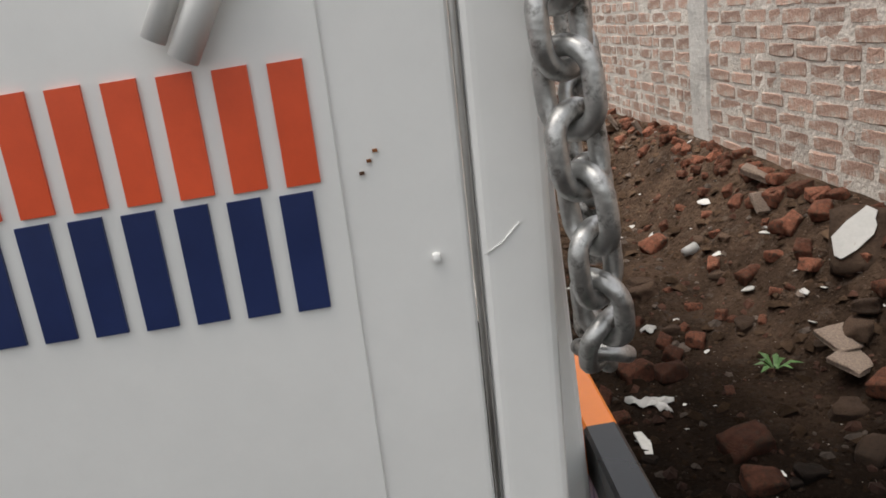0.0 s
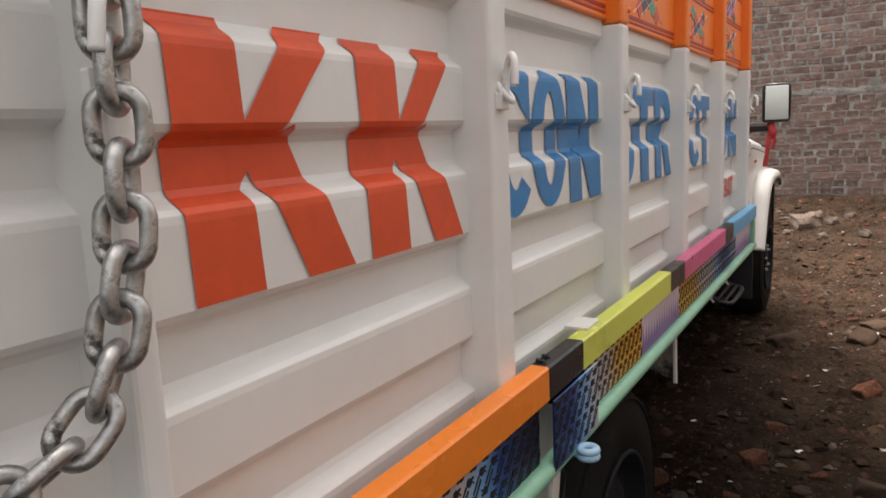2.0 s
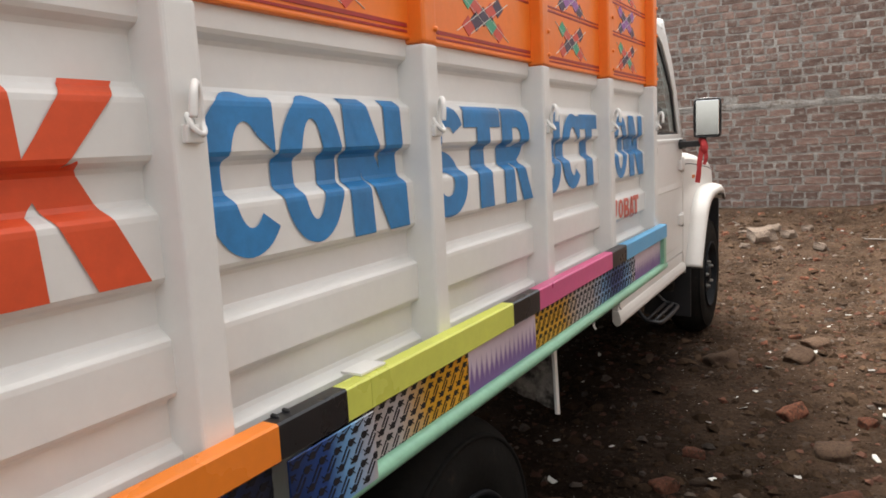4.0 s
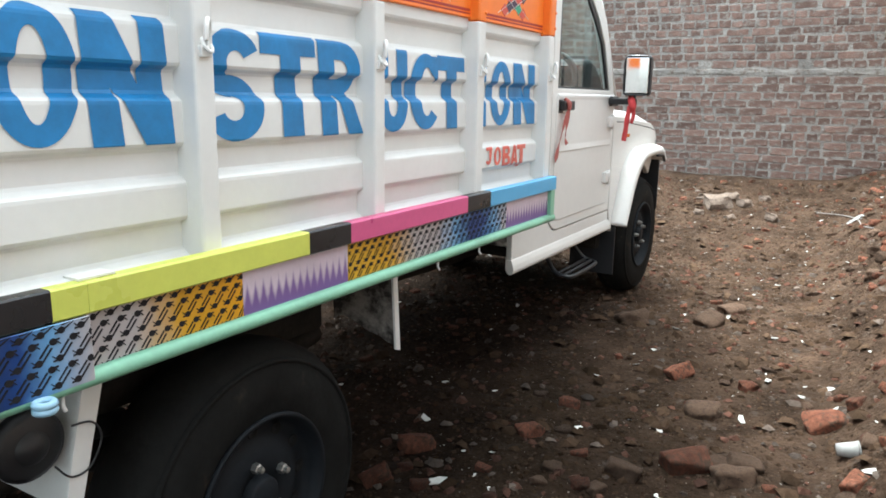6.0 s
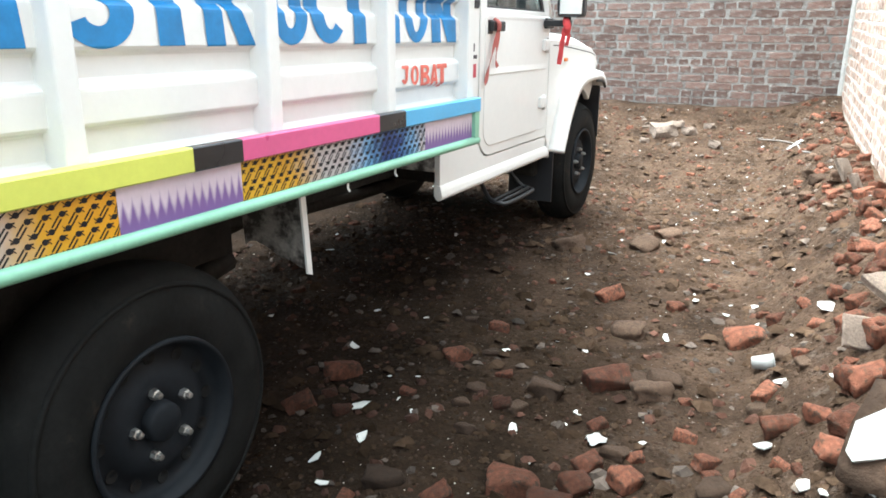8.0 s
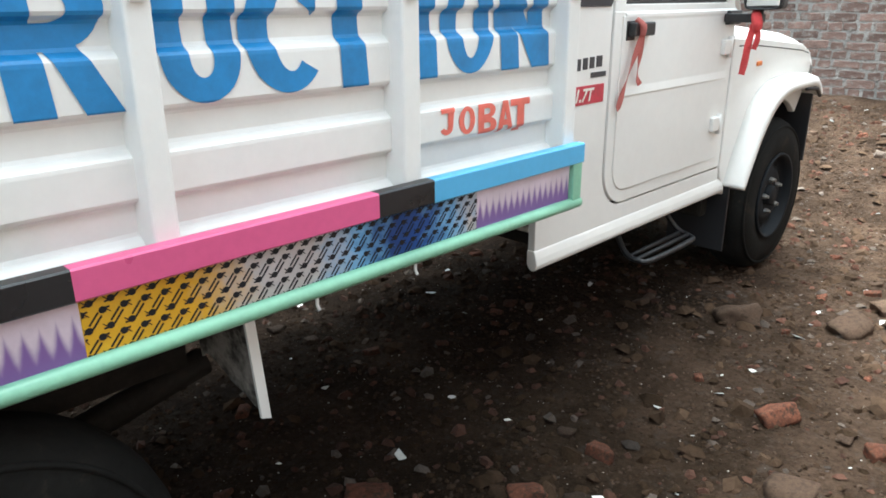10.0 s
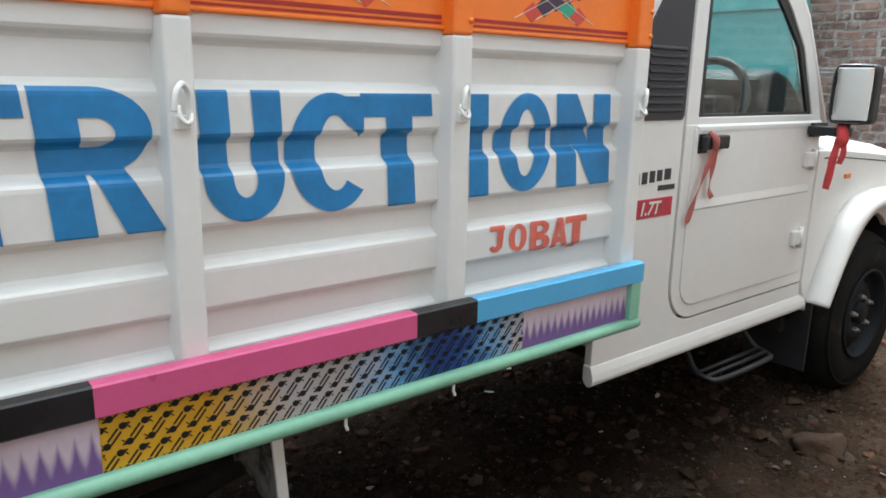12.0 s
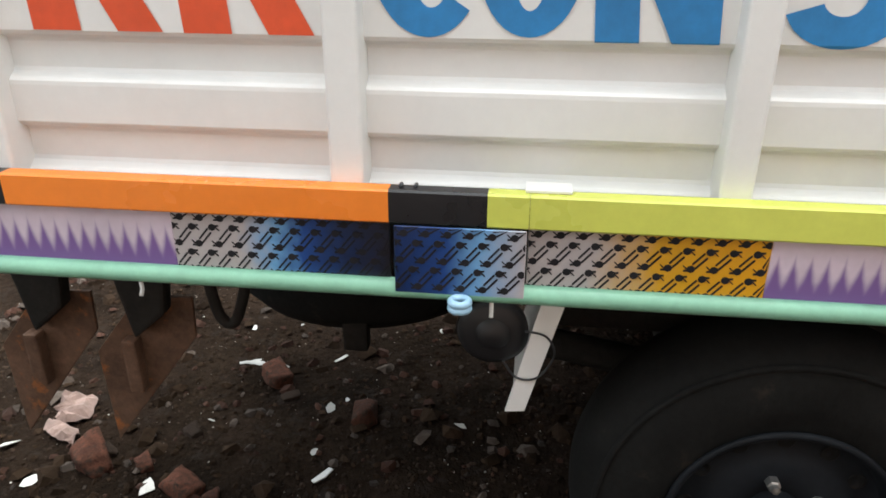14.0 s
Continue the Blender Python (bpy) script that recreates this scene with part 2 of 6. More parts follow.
M = {
    "white": material("white_truck_paint", (0.76, 0.755, 0.73), 0.38, vary=0.035, scale=3, fine=30, bump=0.12, bump_scale=14, spots=0.0, dist=0.004),
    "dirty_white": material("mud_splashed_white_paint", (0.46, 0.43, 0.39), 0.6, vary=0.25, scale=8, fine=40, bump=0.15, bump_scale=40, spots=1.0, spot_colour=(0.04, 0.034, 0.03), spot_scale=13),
    "muddy": material("mud_caked_white_paint", (0.27, 0.245, 0.22), 0.75, vary=0.35, scale=9, fine=45, bump=0.25, bump_scale=40, spots=0.9, spot_colour=(0.035, 0.030, 0.026), spot_scale=9),
    "cab_white": material("white_cab_paint", (0.76, 0.75, 0.725), 0.42, vary=0.03, scale=2, fine=25, bump=0.05, bump_scale=8, coat=0.1, dist=0.004),
    "orange": material("orange_paint", (0.86, 0.20, 0.022), 0.4, vary=0.06, bump=0.08, bump_scale=30, dist=0.003),
    "rail_orange": material("rail_orange_paint", (0.88, 0.24, 0.03), 0.3, vary=0.05, bump=0.06, dist=0.003),
    "black": material("black_paint", (0.012, 0.012, 0.014), 0.28, vary=0.2, bump=0.06, dist=0.003),
    "lime": material("lime_paint", (0.62, 0.66, 0.12), 0.33, vary=0.06, bump=0.06, dist=0.003),
    "pink": material("pink_paint", (0.63, 0.10, 0.25), 0.33, vary=0.06, bump=0.06, dist=0.003),
    "sky": material("sky_blue_paint", (0.11, 0.42, 0.72), 0.33, vary=0.05, bump=0.06, dist=0.003),
    "ring_blue": material("pale_blue_ring_paint", (0.33, 0.53, 0.68), 0.4, vary=0.12, bump=0.1, dist=0.003),
    "mint": material("mint_green_paint", (0.25, 0.51, 0.36), 0.36, vary=0.12, bump=0.1, dist=0.003),
    "letter_blue": material("blue_sign_paint", (0.022, 0.20, 0.47), 0.42, vary=0.16, scale=9, fine=50, bump=0.1, dist=0.003),
    "letter_red": material("red_orange_sign_paint", (0.70, 0.085, 0.025), 0.42, vary=0.1, scale=9, fine=50, bump=0.1, dist=0.003),
    "letter_town": material("faded_red_sign_paint", (0.67, 0.145, 0.105), 0.45, vary=0.14, scale=12, fine=60, bump=0.1, dist=0.003),
    "navy": material("navy_sign_paint", (0.012, 0.025, 0.10), 0.42, vary=0.14, bump=0.1, dist=0.003),
    "dark_red": material("dark_red_line_paint", (0.36, 0.02, 0.02), 0.45, vary=0.12, bump=0.05),
    "motif_green": material("green_motif_paint", (0.04, 0.34, 0.20), 0.45, vary=0.1, bump=0.05),
    "motif_dark": material("plum_motif_paint", (0.05, 0.025, 0.06), 0.45, vary=0.1, bump=0.05),
    "motif_red": material("red_motif_paint", (0.62, 0.07, 0.045), 0.45, vary=0.1, bump=0.05),
    "motif_purple": material("violet_motif_paint", (0.30, 0.10, 0.36), 0.45, vary=0.1, bump=0.05),
    "motif_white": material("white_line_paint", (0.75, 0.72, 0.66), 0.45, vary=0.06, bump=0.05),
    "slot": material("dark_slot_paint", (0.018, 0.017, 0.02), 0.5, vary=0.2, bump=0.05),
    "steel": material("galvanised_chain_steel", (0.47, 0.465, 0.45), 0.38, 0.85, vary=0.25, scale=40, fine=160, bump=0.35, bump_scale=120, spots=0.6, spot_colour=(0.10, 0.095, 0.085), spot_scale=45, dist=0.002),
    "bolt": material("zinc_bolt_steel", (0.45, 0.44, 0.42), 0.35, 0.9, vary=0.2, bump=0.1, dist=0.002),
    "rubber": material("tyre_rubber", (0.011, 0.011, 0.0105), 0.8, vary=0.35, scale=9, fine=70, bump=0.3, bump_scale=60, spots=0.4, spot_colour=(0.035, 0.028, 0.022), spot_scale=9, dist=0.004),
    "rim": material("black_rim_paint", (0.012, 0.014, 0.017), 0.6, vary=0.25, bump=0.1, bump_scale=50, dist=0.003),
    "under": material("dirty_chassis_black", (0.02, 0.018, 0.016), 0.75, vary=0.4, bump=0.3, bump_scale=40),
    "rust": material("rusty_plate_steel", (0.11, 0.062, 0.040), 0.75, 0.1, vary=0.35, scale=14, fine=90, bump=0.3, bump_scale=60, spots=0.5, spot_colour=(0.28, 0.10, 0.03), spot_scale=12),
    "plastic": material("black_plastic", (0.016, 0.016, 0.018), 0.45, vary=0.15, bump=0.1, bump_scale=200, dist=0.002),
    "louvre": material("grey_black_trim", (0.028, 0.028, 0.034), 0.5, vary=0.15, bump=0.05),
    "ribbon": material("red_cloth_ribbon", (0.52, 0.05, 0.055), 0.75, vary=0.2, fine=200, bump=0.25, bump_scale=250),
    "ribbon_faded": material("faded_cloth_ribbon", (0.40, 0.115, 0.10), 0.8, vary=0.25, fine=200, bump=0.25, bump_scale=250),
    "seat": material("grey_seat_fabric", (0.06, 0.065, 0.07), 0.85, vary=0.15, bump=0.2, bump_scale=200),
    "amber": material("amber_lens", (0.75, 0.22, 0.06), 0.2, vary=0.05, bump=0.0),
    "badge_red": material("red_badge_foil", (0.46, 0.035, 0.06), 0.4, vary=0.2, scale=40, bump=0.05),
    "badge_dark": material("dark_badge_print", (0.03, 0.03, 0.035), 0.4, vary=0.1, bump=0.0),
    "teal": material("teal_gate_paint", (0.10, 0.36, 0.36), 0.5, vary=0.12, scale=2, fine=20, bump=0.12, bump_scale=5),
    "brick": material("red_brick", (0.205, 0.130, 0.106), 0.92, vary=0.34, scale=11, fine=75, bump=0.8, bump_scale=60, spots=0.7, spot_colour=(0.28, 0.25, 0.225), spot_scale=14, jitter=0.36),
    "brick_far": material("red_brick_joined", (0.205, 0.130, 0.106), 0.92, vary=0.34, scale=11, fine=75, bump=0.8, bump_scale=60, spots=0.7, spot_colour=(0.28, 0.25, 0.225), spot_scale=14, jitter=0.36, island=True),
    "pale_brick": material("mortar_smeared_brick", (0.40, 0.262, 0.205), 0.92, vary=0.28, scale=9, fine=80, bump=0.8, bump_scale=60, spots=0.82, spot_colour=(0.50, 0.445, 0.39), spot_scale=12, jitter=0.28),
    "pale_brick_far": material("mortar_smeared_brick_joined", (0.40, 0.262, 0.205), 0.92, vary=0.28, scale=9, fine=80, bump=0.8, bump_scale=60, spots=0.82, spot_colour=(0.50, 0.445, 0.39), spot_scale=12, jitter=0.28, island=True),
    "pale_mortar": material("pale_mortar", (0.55, 0.51, 0.46), 0.95, vary=0.28, scale=5, fine=60, bump=0.7, bump_scale=45, spots=0.4, spot_colour=(0.27, 0.21, 0.17), spot_scale=20, dist=0.02),
    "mortar": material("grey_mortar", (0.315, 0.295, 0.272), 0.95, vary=0.35, scale=4, fine=60, bump=0.8, bump_scale=45, spots=0.62, spot_colour=(0.17, 0.12, 0.10), spot_scale=9, dist=0.02),
    "band_grey": material("grey_band_concrete", (0.31, 0.29, 0.268), 0.95, vary=0.3, scale=4, fine=50, bump=0.9, bump_scale=40, spots=0.7, spot_colour=(0.17, 0.13, 0.105), spot_scale=14, dist=0.015),
    "concrete": material("grey_concrete", (0.52, 0.505, 0.475), 0.92, vary=0.2, scale=4, fine=50, bump=0.7, bump_scale=40, spots=0.42, spot_colour=(0.30, 0.26, 0.22), spot_scale=16, dist=0.010),
    "chunk": material("broken_brick", (0.28, 0.112, 0.070), 0.93, vary=0.45, scale=5, fine=50, bump=0.9, bump_scale=30, spots=0.78, spot_colour=(0.125, 0.085, 0.062), spot_scale=4, jitter=0.5),
    "stone": material("earth_caked_stone", (0.185, 0.120, 0.084), 0.93, vary=0.35, scale=8, fine=70, bump=0.8, bump_scale=40, spots=0.5, spot_colour=(0.085, 0.058, 0.042), spot_scale=8, jitter=0.5),
    "shard": material("white_tile_shard", (0.48, 0.48, 0.46), 0.35, vary=0.1, bump=0.1, spots=0.25, spot_colour=(0.25, 0.19, 0.14), spot_scale=30, jitter=0.15),
    "gravel": material("mixed_gravel", (0.165, 0.112, 0.082), 0.92, vary=0.3, scale=20, fine=90, bump=0.5, bump_scale=60, jitter=0.4, island=True),
    "crumb": material("pale_plaster_crumbs", (0.34, 0.32, 0.295), 0.9, vary=0.2, bump=0.2, jitter=0.5, island=True),
    "leaf": material("weed_leaf", (0.05, 0.12, 0.03), 0.6, vary=0.2, bump=0.1),
    "mirror": material("mirror_glass", (0.86, 0.87, 0.88), 0.03, 1.0, vary=0.0, bump=0.0),
    "chrome": material("chrome_trim", (0.6, 0.6, 0.6), 0.15, 1.0, vary=0.05, bump=0.0),
    "hole": material("dark_hole", (0.003, 0.003, 0.003), 0.9, vary=0.1, bump=0.0),
    "pale_concrete": material("pale_broken_concrete", (0.25, 0.192, 0.152), 0.95, vary=0.3, scale=14, fine=70, bump=0.8, bump_scale=40, spots=0.4, spot_colour=(0.13, 0.095, 0.072), spot_scale=6),
    "plastic_white": material("white_plastic_sheet", (0.36, 0.36, 0.35), 0.45, vary=0.1, scale=25, fine=120, bump=0.3, bump_scale=90, dist=0.004),
    "paper_pink": material("pale_pink_paper", (0.21, 0.145, 0.125), 0.85, vary=0.25, scale=20, fine=120, bump=0.3, bump_scale=80, dist=0.004),
    "cable": material("dusty_grey_cable", (0.30, 0.27, 0.25), 0.7, vary=0.2, bump=0.1),
    "glass": glass("window_glass"),
}


def damp_shade(m, low, high, shade_low=0.4):
    """Damp earth and rubble, shade painted into their colour near the tail; drier and dustier farther on, in uneven
    patches.
    """
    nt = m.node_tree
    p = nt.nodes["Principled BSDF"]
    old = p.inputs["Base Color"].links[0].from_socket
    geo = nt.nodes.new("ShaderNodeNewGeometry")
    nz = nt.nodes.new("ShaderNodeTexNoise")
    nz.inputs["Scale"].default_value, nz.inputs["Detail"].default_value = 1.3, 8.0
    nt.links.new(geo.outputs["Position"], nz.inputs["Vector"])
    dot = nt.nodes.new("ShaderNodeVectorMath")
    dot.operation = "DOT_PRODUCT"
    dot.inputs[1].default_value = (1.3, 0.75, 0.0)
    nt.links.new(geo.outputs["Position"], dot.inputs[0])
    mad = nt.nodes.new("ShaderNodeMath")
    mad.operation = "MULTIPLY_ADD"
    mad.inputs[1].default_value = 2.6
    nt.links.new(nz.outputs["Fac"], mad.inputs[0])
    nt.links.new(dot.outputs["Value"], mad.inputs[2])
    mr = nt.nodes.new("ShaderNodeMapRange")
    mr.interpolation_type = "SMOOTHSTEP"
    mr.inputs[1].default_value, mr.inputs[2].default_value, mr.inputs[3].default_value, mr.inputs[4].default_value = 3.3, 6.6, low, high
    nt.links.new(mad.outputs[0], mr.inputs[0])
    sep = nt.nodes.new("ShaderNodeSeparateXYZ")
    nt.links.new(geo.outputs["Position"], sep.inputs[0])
    # a second, deeper shade painted on the ground beside the tail
    shade_edges = []
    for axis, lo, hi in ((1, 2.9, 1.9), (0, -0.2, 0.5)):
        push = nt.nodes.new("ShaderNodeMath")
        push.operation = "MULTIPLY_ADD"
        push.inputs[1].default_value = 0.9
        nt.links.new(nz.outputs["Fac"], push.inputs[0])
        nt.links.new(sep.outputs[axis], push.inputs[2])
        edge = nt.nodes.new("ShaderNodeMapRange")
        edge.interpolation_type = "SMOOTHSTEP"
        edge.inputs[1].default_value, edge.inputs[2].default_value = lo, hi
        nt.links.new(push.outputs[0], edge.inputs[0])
        shade_edges.append(edge.outputs[0])
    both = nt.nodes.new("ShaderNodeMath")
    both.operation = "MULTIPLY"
    nt.links.new(shade_edges[0], both.inputs[0])
    nt.links.new(shade_edges[1], both.inputs[1])
    tail_shade = nt.nodes.new("ShaderNodeMapRange")
    tail_shade.inputs[3].default_value, tail_shade.inputs[4].default_value = 1.0, shade_low
    nt.links.new(both.outputs[0], tail_shade.inputs[0])
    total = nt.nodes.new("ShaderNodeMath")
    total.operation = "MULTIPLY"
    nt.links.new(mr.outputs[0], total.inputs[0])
    nt.links.new(tail_shade.outputs[0], total.inputs[1])
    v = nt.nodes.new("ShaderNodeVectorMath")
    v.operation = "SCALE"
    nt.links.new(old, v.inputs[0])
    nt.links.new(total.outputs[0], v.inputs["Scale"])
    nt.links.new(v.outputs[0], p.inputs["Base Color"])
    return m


# these ground colours carry the painted shade along with their damp
M["soil"] = damp_shade(material("brown_soil", (0.170, 0.112, 0.078), 0.98, vary=0.5, scale=4.0, fine=48, bump=1.0, bump_scale=34, spots=0.55, spot_colour=(0.235, 0.180, 0.145), spot_scale=14, dist=0.04), 0.105, 0.58)
damp_shade(M["gravel"], 0.17, 0.62)
damp_shade(M["chunk"], 0.25, 0.85, 0.8)
damp_shade(M["stone"], 0.22, 0.75)
M["chunk_small"] = damp_shade(material("broken_brick_joined", (0.20, 0.098, 0.068), 0.92, vary=0.3, scale=14, fine=80, bump=0.7, bump_scale=50, jitter=0.4, island=True), 0.2, 0.7)
M["clod"] = damp_shade(material("earth_clods", (0.155, 0.10, 0.066), 0.95, vary=0.3, scale=14, fine=80, bump=0.7, bump_scale=50, jitter=0.4, island=True), 0.16, 0.62)
M["stone_small"] = damp_shade(material("stones_joined", (0.19, 0.15, 0.125), 0.92, vary=0.3, scale=14, fine=80, bump=0.7, bump_scale=50, jitter=0.5, island=True), 0.28, 0.8)


for key, level in (("soil", 0.03), ("gravel", 0.06), ("clod", 0.03), ("chunk", 0.15), ("chunk_small", 0.15), ("stone", 0.15), ("stone_small", 0.15), ("rubber", 0.12), ("under", 0.15), ("rim", 0.14), ("rust", 0.2), ("slot", 0.2)):
    M[key].node_tree.nodes["Principled BSDF"].inputs["Specular IOR Level"].default_value = level


# ---- building helpers ----
BASE = {}


def thing(name, at, label, category, group=""):
    ob = new(name)
    ob.location = at
    BASE[ob.name] = Vector(at)
    return tagged(ob, label, category, group)


def mesh_of(name, bm, mat, smooth=False):
    bmesh.ops.recalc_face_normals(bm, faces=bm.faces)
    me = bpy.data.meshes.new(name)
    bm.to_mesh(me)
    bm.free()
    me.materials.append(mat)
    if smooth:
        me.shade_smooth()
    return me


def part(name, bm, mat, parent, label="", smooth=False):
    """One mesh, built in world places, under a thing or under a part."""
    base = BASE[parent.name]
    bmesh.ops.translate(bm, vec=-base, verts=bm.verts)
    ob = new(name, mesh_of(name, bm, M[mat] if isinstance(mat, str) else mat, smooth))
    ob.parent = parent
    BASE[ob.name] = base
    if label:
        ob["label"] = label
    return ob


def group_part(name, parent, label=""):
    ob = new(name)
    ob.parent = parent
    BASE[ob.name] = BASE[parent.name]
    if label:
        ob["label"] = label
    return ob


def whole(name, bm, mat, at, label, category, group="", kind="", smooth=False):
    """A top-level thing that is one mesh, built in world places."""
    bmesh.ops.translate(bm, vec=-Vector(at), verts=bm.verts)
    ob = new(name, mesh_of(name, bm, M[mat] if isinstance(mat, str) else mat, smooth))
    ob.location = at
    BASE[ob.name] = Vector(at)
    return tagged(ob, label, category, group, kind)


def bevelled(bm, width, segments=2, angle=30):
    edges = [e for e in bm.edges if len(e.link_faces) == 2 and e.calc_face_angle(0) > radians(angle)]
    if edges and width:
        bmesh.ops.bevel(bm, geom=edges, offset=width, segments=segments, affect="EDGES", profile=0.6)
    return bm


def box(x0, x1, y0, y1, z0, z1, bevel=0.003, segments=2, bm=None):
    b = bmesh.new()
    bmesh.ops.create_cube(b, size=1.0)
    bmesh.ops.scale(b, vec=(x1 - x0, y1 - y0, z1 - z0), verts=b.verts)
    bmesh.ops.translate(b, vec=((x0 + x1) / 2, (y0 + y1) / 2, (z0 + z1) / 2), verts=b.verts)
    bevelled(b, bevel, segments)
    return join(bm, b)


def join(bm, b):
    if bm is None:
        return b
    me = bpy.data.meshes.new("joining")
    b.to_mesh(me)
    b.free()
    bm.from_mesh(me)
    bpy.data.meshes.remove(me)
    return bm


def prism(poly, x0, x1, bevel=0.004, segments=2, bm=None):
    """A plate with the outline poly, in (y, z), from x0 to x1."""
    b = bmesh.new()
    f = b.faces.new([b.verts.new((x0, y, z)) for y, z in poly])
    r = bmesh.ops.extrude_face_region(b, geom=[f])
    bmesh.ops.translate(b, vec=(x1 - x0, 0, 0), verts=[v for v in r["geom"] if isinstance(v, bmesh.types.BMVert)])
    bmesh.ops.recalc_face_normals(b, faces=b.faces)
    bevelled(b, bevel, segments)
    return join(bm, b)


def along_y(profile, y0, y1, bm=None, closed=True, bevel=0.0):
    """A bar with the section profile, in (x, z), from y0 to y1."""
    b = bmesh.new()
    f = b.faces.new([b.verts.new((x, y0, z)) for x, z in profile])
    r = bmesh.ops.extrude_face_region(b, geom=[f])
    bmesh.ops.translate(b, vec=(0, y1 - y0, 0), verts=[v for v in r["geom"] if isinstance(v, bmesh.types.BMVert)])
    bmesh.ops.recalc_face_normals(b, faces=b.faces)
    bevelled(b, bevel)
    return join(bm, b)


def tube(points, radius, sides=10, bm=None, closed=False, smooth_steps=0):
    """A round bar along points."""
    pts = [Vector(p) for p in points]
    few = len(pts)
    if smooth_steps:
        pts = spline(pts, smooth_steps, closed)
    b = bm or bmesh.new()
    n = len(pts)
    if isinstance(radius, (list, tuple)):
        radius = [float(r) for r in np.interp(np.linspace(0, few - 1, n), range(few), radius)]
    rings, up = [], Vector((0.13, 0.31, 0.94))
    for i, p in enumerate(pts):
        if closed:
            d = (pts[(i + 1) % n] - pts[i - 1]).normalized()
        else:
            d = (pts[min(i + 1, n - 1)] - pts[max(i - 1, 0)]).normalized()
        if i == 0:
            side = d.cross(up).normalized()
        else:
            side = (side - d * side.dot(d)).normalized()
        other = d.cross(side)
        rad = radius[i] if isinstance(radius, (list, tuple)) else radius
        rings.append([b.verts.new(p + rad * (math.cos(a) * side + math.sin(a) * other)) for a in (2 * math.pi * k / sides for k in range(sides))])
    last = n if closed else n - 1
    for i in range(last):
        q, r = rings[i], rings[(i + 1) % n]
        off = 0
        if closed and i == n - 1:
            off = min(range(sides), key=lambda k: (q[0].co - r[k].co).length)
        for k in range(sides):
            b.faces.new((q[k], q[(k + 1) % sides], r[(k + 1 + off) % sides], r[(k + off) % sides]))
    if not closed:
        b.faces.new(rings[0][::-1])
        b.faces.new(rings[-1])
    return b


def spline(pts, steps, closed=False):
    out, n = [], len(pts)
    for i in range(n if closed else n - 1):
        if closed:
            p0, p1, p2, p3 = pts[i - 1], pts[i], pts[(i + 1) % n], pts[(i + 2) % n]
        else:
            p0, p1, p2, p3 = pts[max(i - 1, 0)], pts[i], pts[i + 1], pts[min(i + 2, n - 1)]
        for k in range(steps):
            t = k / steps
            out.append(0.5 * (2 * p1 + (p2 - p0) * t + (2 * p0 - 5 * p1 + 4 * p2 - p3) * t * t + (3 * p1 - p0 - 3 * p2 + p3) * t ** 3))
    if not closed:
        out.append(pts[-1])
    return out


def lathe(profile, centre, sides=48, bm=None):
    """Turned round the axle through centre, along x. profile: (x, radius)."""
    b = bm or bmesh.new()
    rings = []
    for x, r in profile:
        if r < 1e-5:
            rings.append([b.verts.new((centre[0] + x, centre[1], centre[2]))])
        else:
            rings.append([b.verts.new((centre[0] + x, centre[1] + r * math.cos(a), centre[2] + r * math.sin(a))) for a in (2 * math.pi * k / sides for k in range(sides))])
    for q, r in zip(rings, rings[1:]):
        for k in range(sides):
            a = [q[k % len(q)], q[(k + 1) % len(q)], r[(k + 1) % len(r)], r[k % len(r)]]
            face = []
            for v in a:
                if v not in face:
                    face.append(v)
            if len(face) > 2:
                b.faces.new(face)
    return b


def smoothstep(a, b, v):
    t = min(max((v - a) / (b - a), 0.0), 1.0)
    return t * t * (3 - 2 * t)


# ---- ground ----
def wall_x(y):
    """The inner face of the long brick wall, which runs slightly towards the truck."""
    return 1.53 - 0.0565 * (y - 4.06)


BACK_Y = 8.45


def ground_z(x, y):
    n = noise.noise(Vector((x * 0.9, y * 0.9, 1.7))) * 0.035 + noise.noise(Vector((x * 3.1, y * 3.1, 5.0))) * 0.016 + noise.noise(Vector((x * 9, y * 9, 2.0))) * 0.007
    z = -0.085 + 0.105 * smoothstep(1.2, 4.2, y)
    wx = wall_x(y)
    z += 0.42 * smoothstep(wx - 0.62, wx - 0.02, x) * smoothstep(-2.5, 1.0, y) * (1 - smoothstep(wx + 0.5, wx + 2.0, x))
    z += 0.37 * smoothstep(5.9, 8.3, y) * (1 - smoothstep(9.5, 12, y)) * (1 - 0.75 * smoothstep(wx - 0.62, wx - 0.02, x))
    z += 0.09 * smoothstep(7.7, 8.35, y + 0.5 * n / 0.035 * 0.3) * (1 - smoothstep(8.6, 9.2, y))
    return z + n * (1.0 if abs(x) < 20 and abs(y) < 25 else 0.0)


def axis(fine0, fine1, step):
    a = list(np.arange(fine0, fine1, step))
    lo, hi, d = fine0, fine1, step
    while hi < 400:
        d *= 1.35
        lo, hi = lo - d, hi + d
        a = [lo] + a + [hi]
    return a


def build_ground():
    xs, ys = axis(-2.2, 1.8, 0.035), axis(-1.0, 8.8, 0.04)
    verts = [(x, y, ground_z(x, y)) for y in ys for x in xs]
    w = len(xs)
    faces = [(j * w + i, j * w + i + 1, (j + 1) * w + i + 1, (j + 1) * w + i) for j in range(len(ys) - 1) for i in range(w - 1)]
    me = bpy.data.meshes.new("ground")
    me.from_pydata(verts, [], faces)
    me.shade_smooth()
    me.materials.append(M["soil"])
    return tagged(new("ground", me), "uneven bare brown earth strewn with rubble", "ground", kind="structure")


ground = build_ground()

# ---- the truck: cargo body ----
truck = thing("pickup_truck", (-0.87, 1.65, 0.0), "white pickup truck with corrugated cargo sides and painted lettering", "truck")
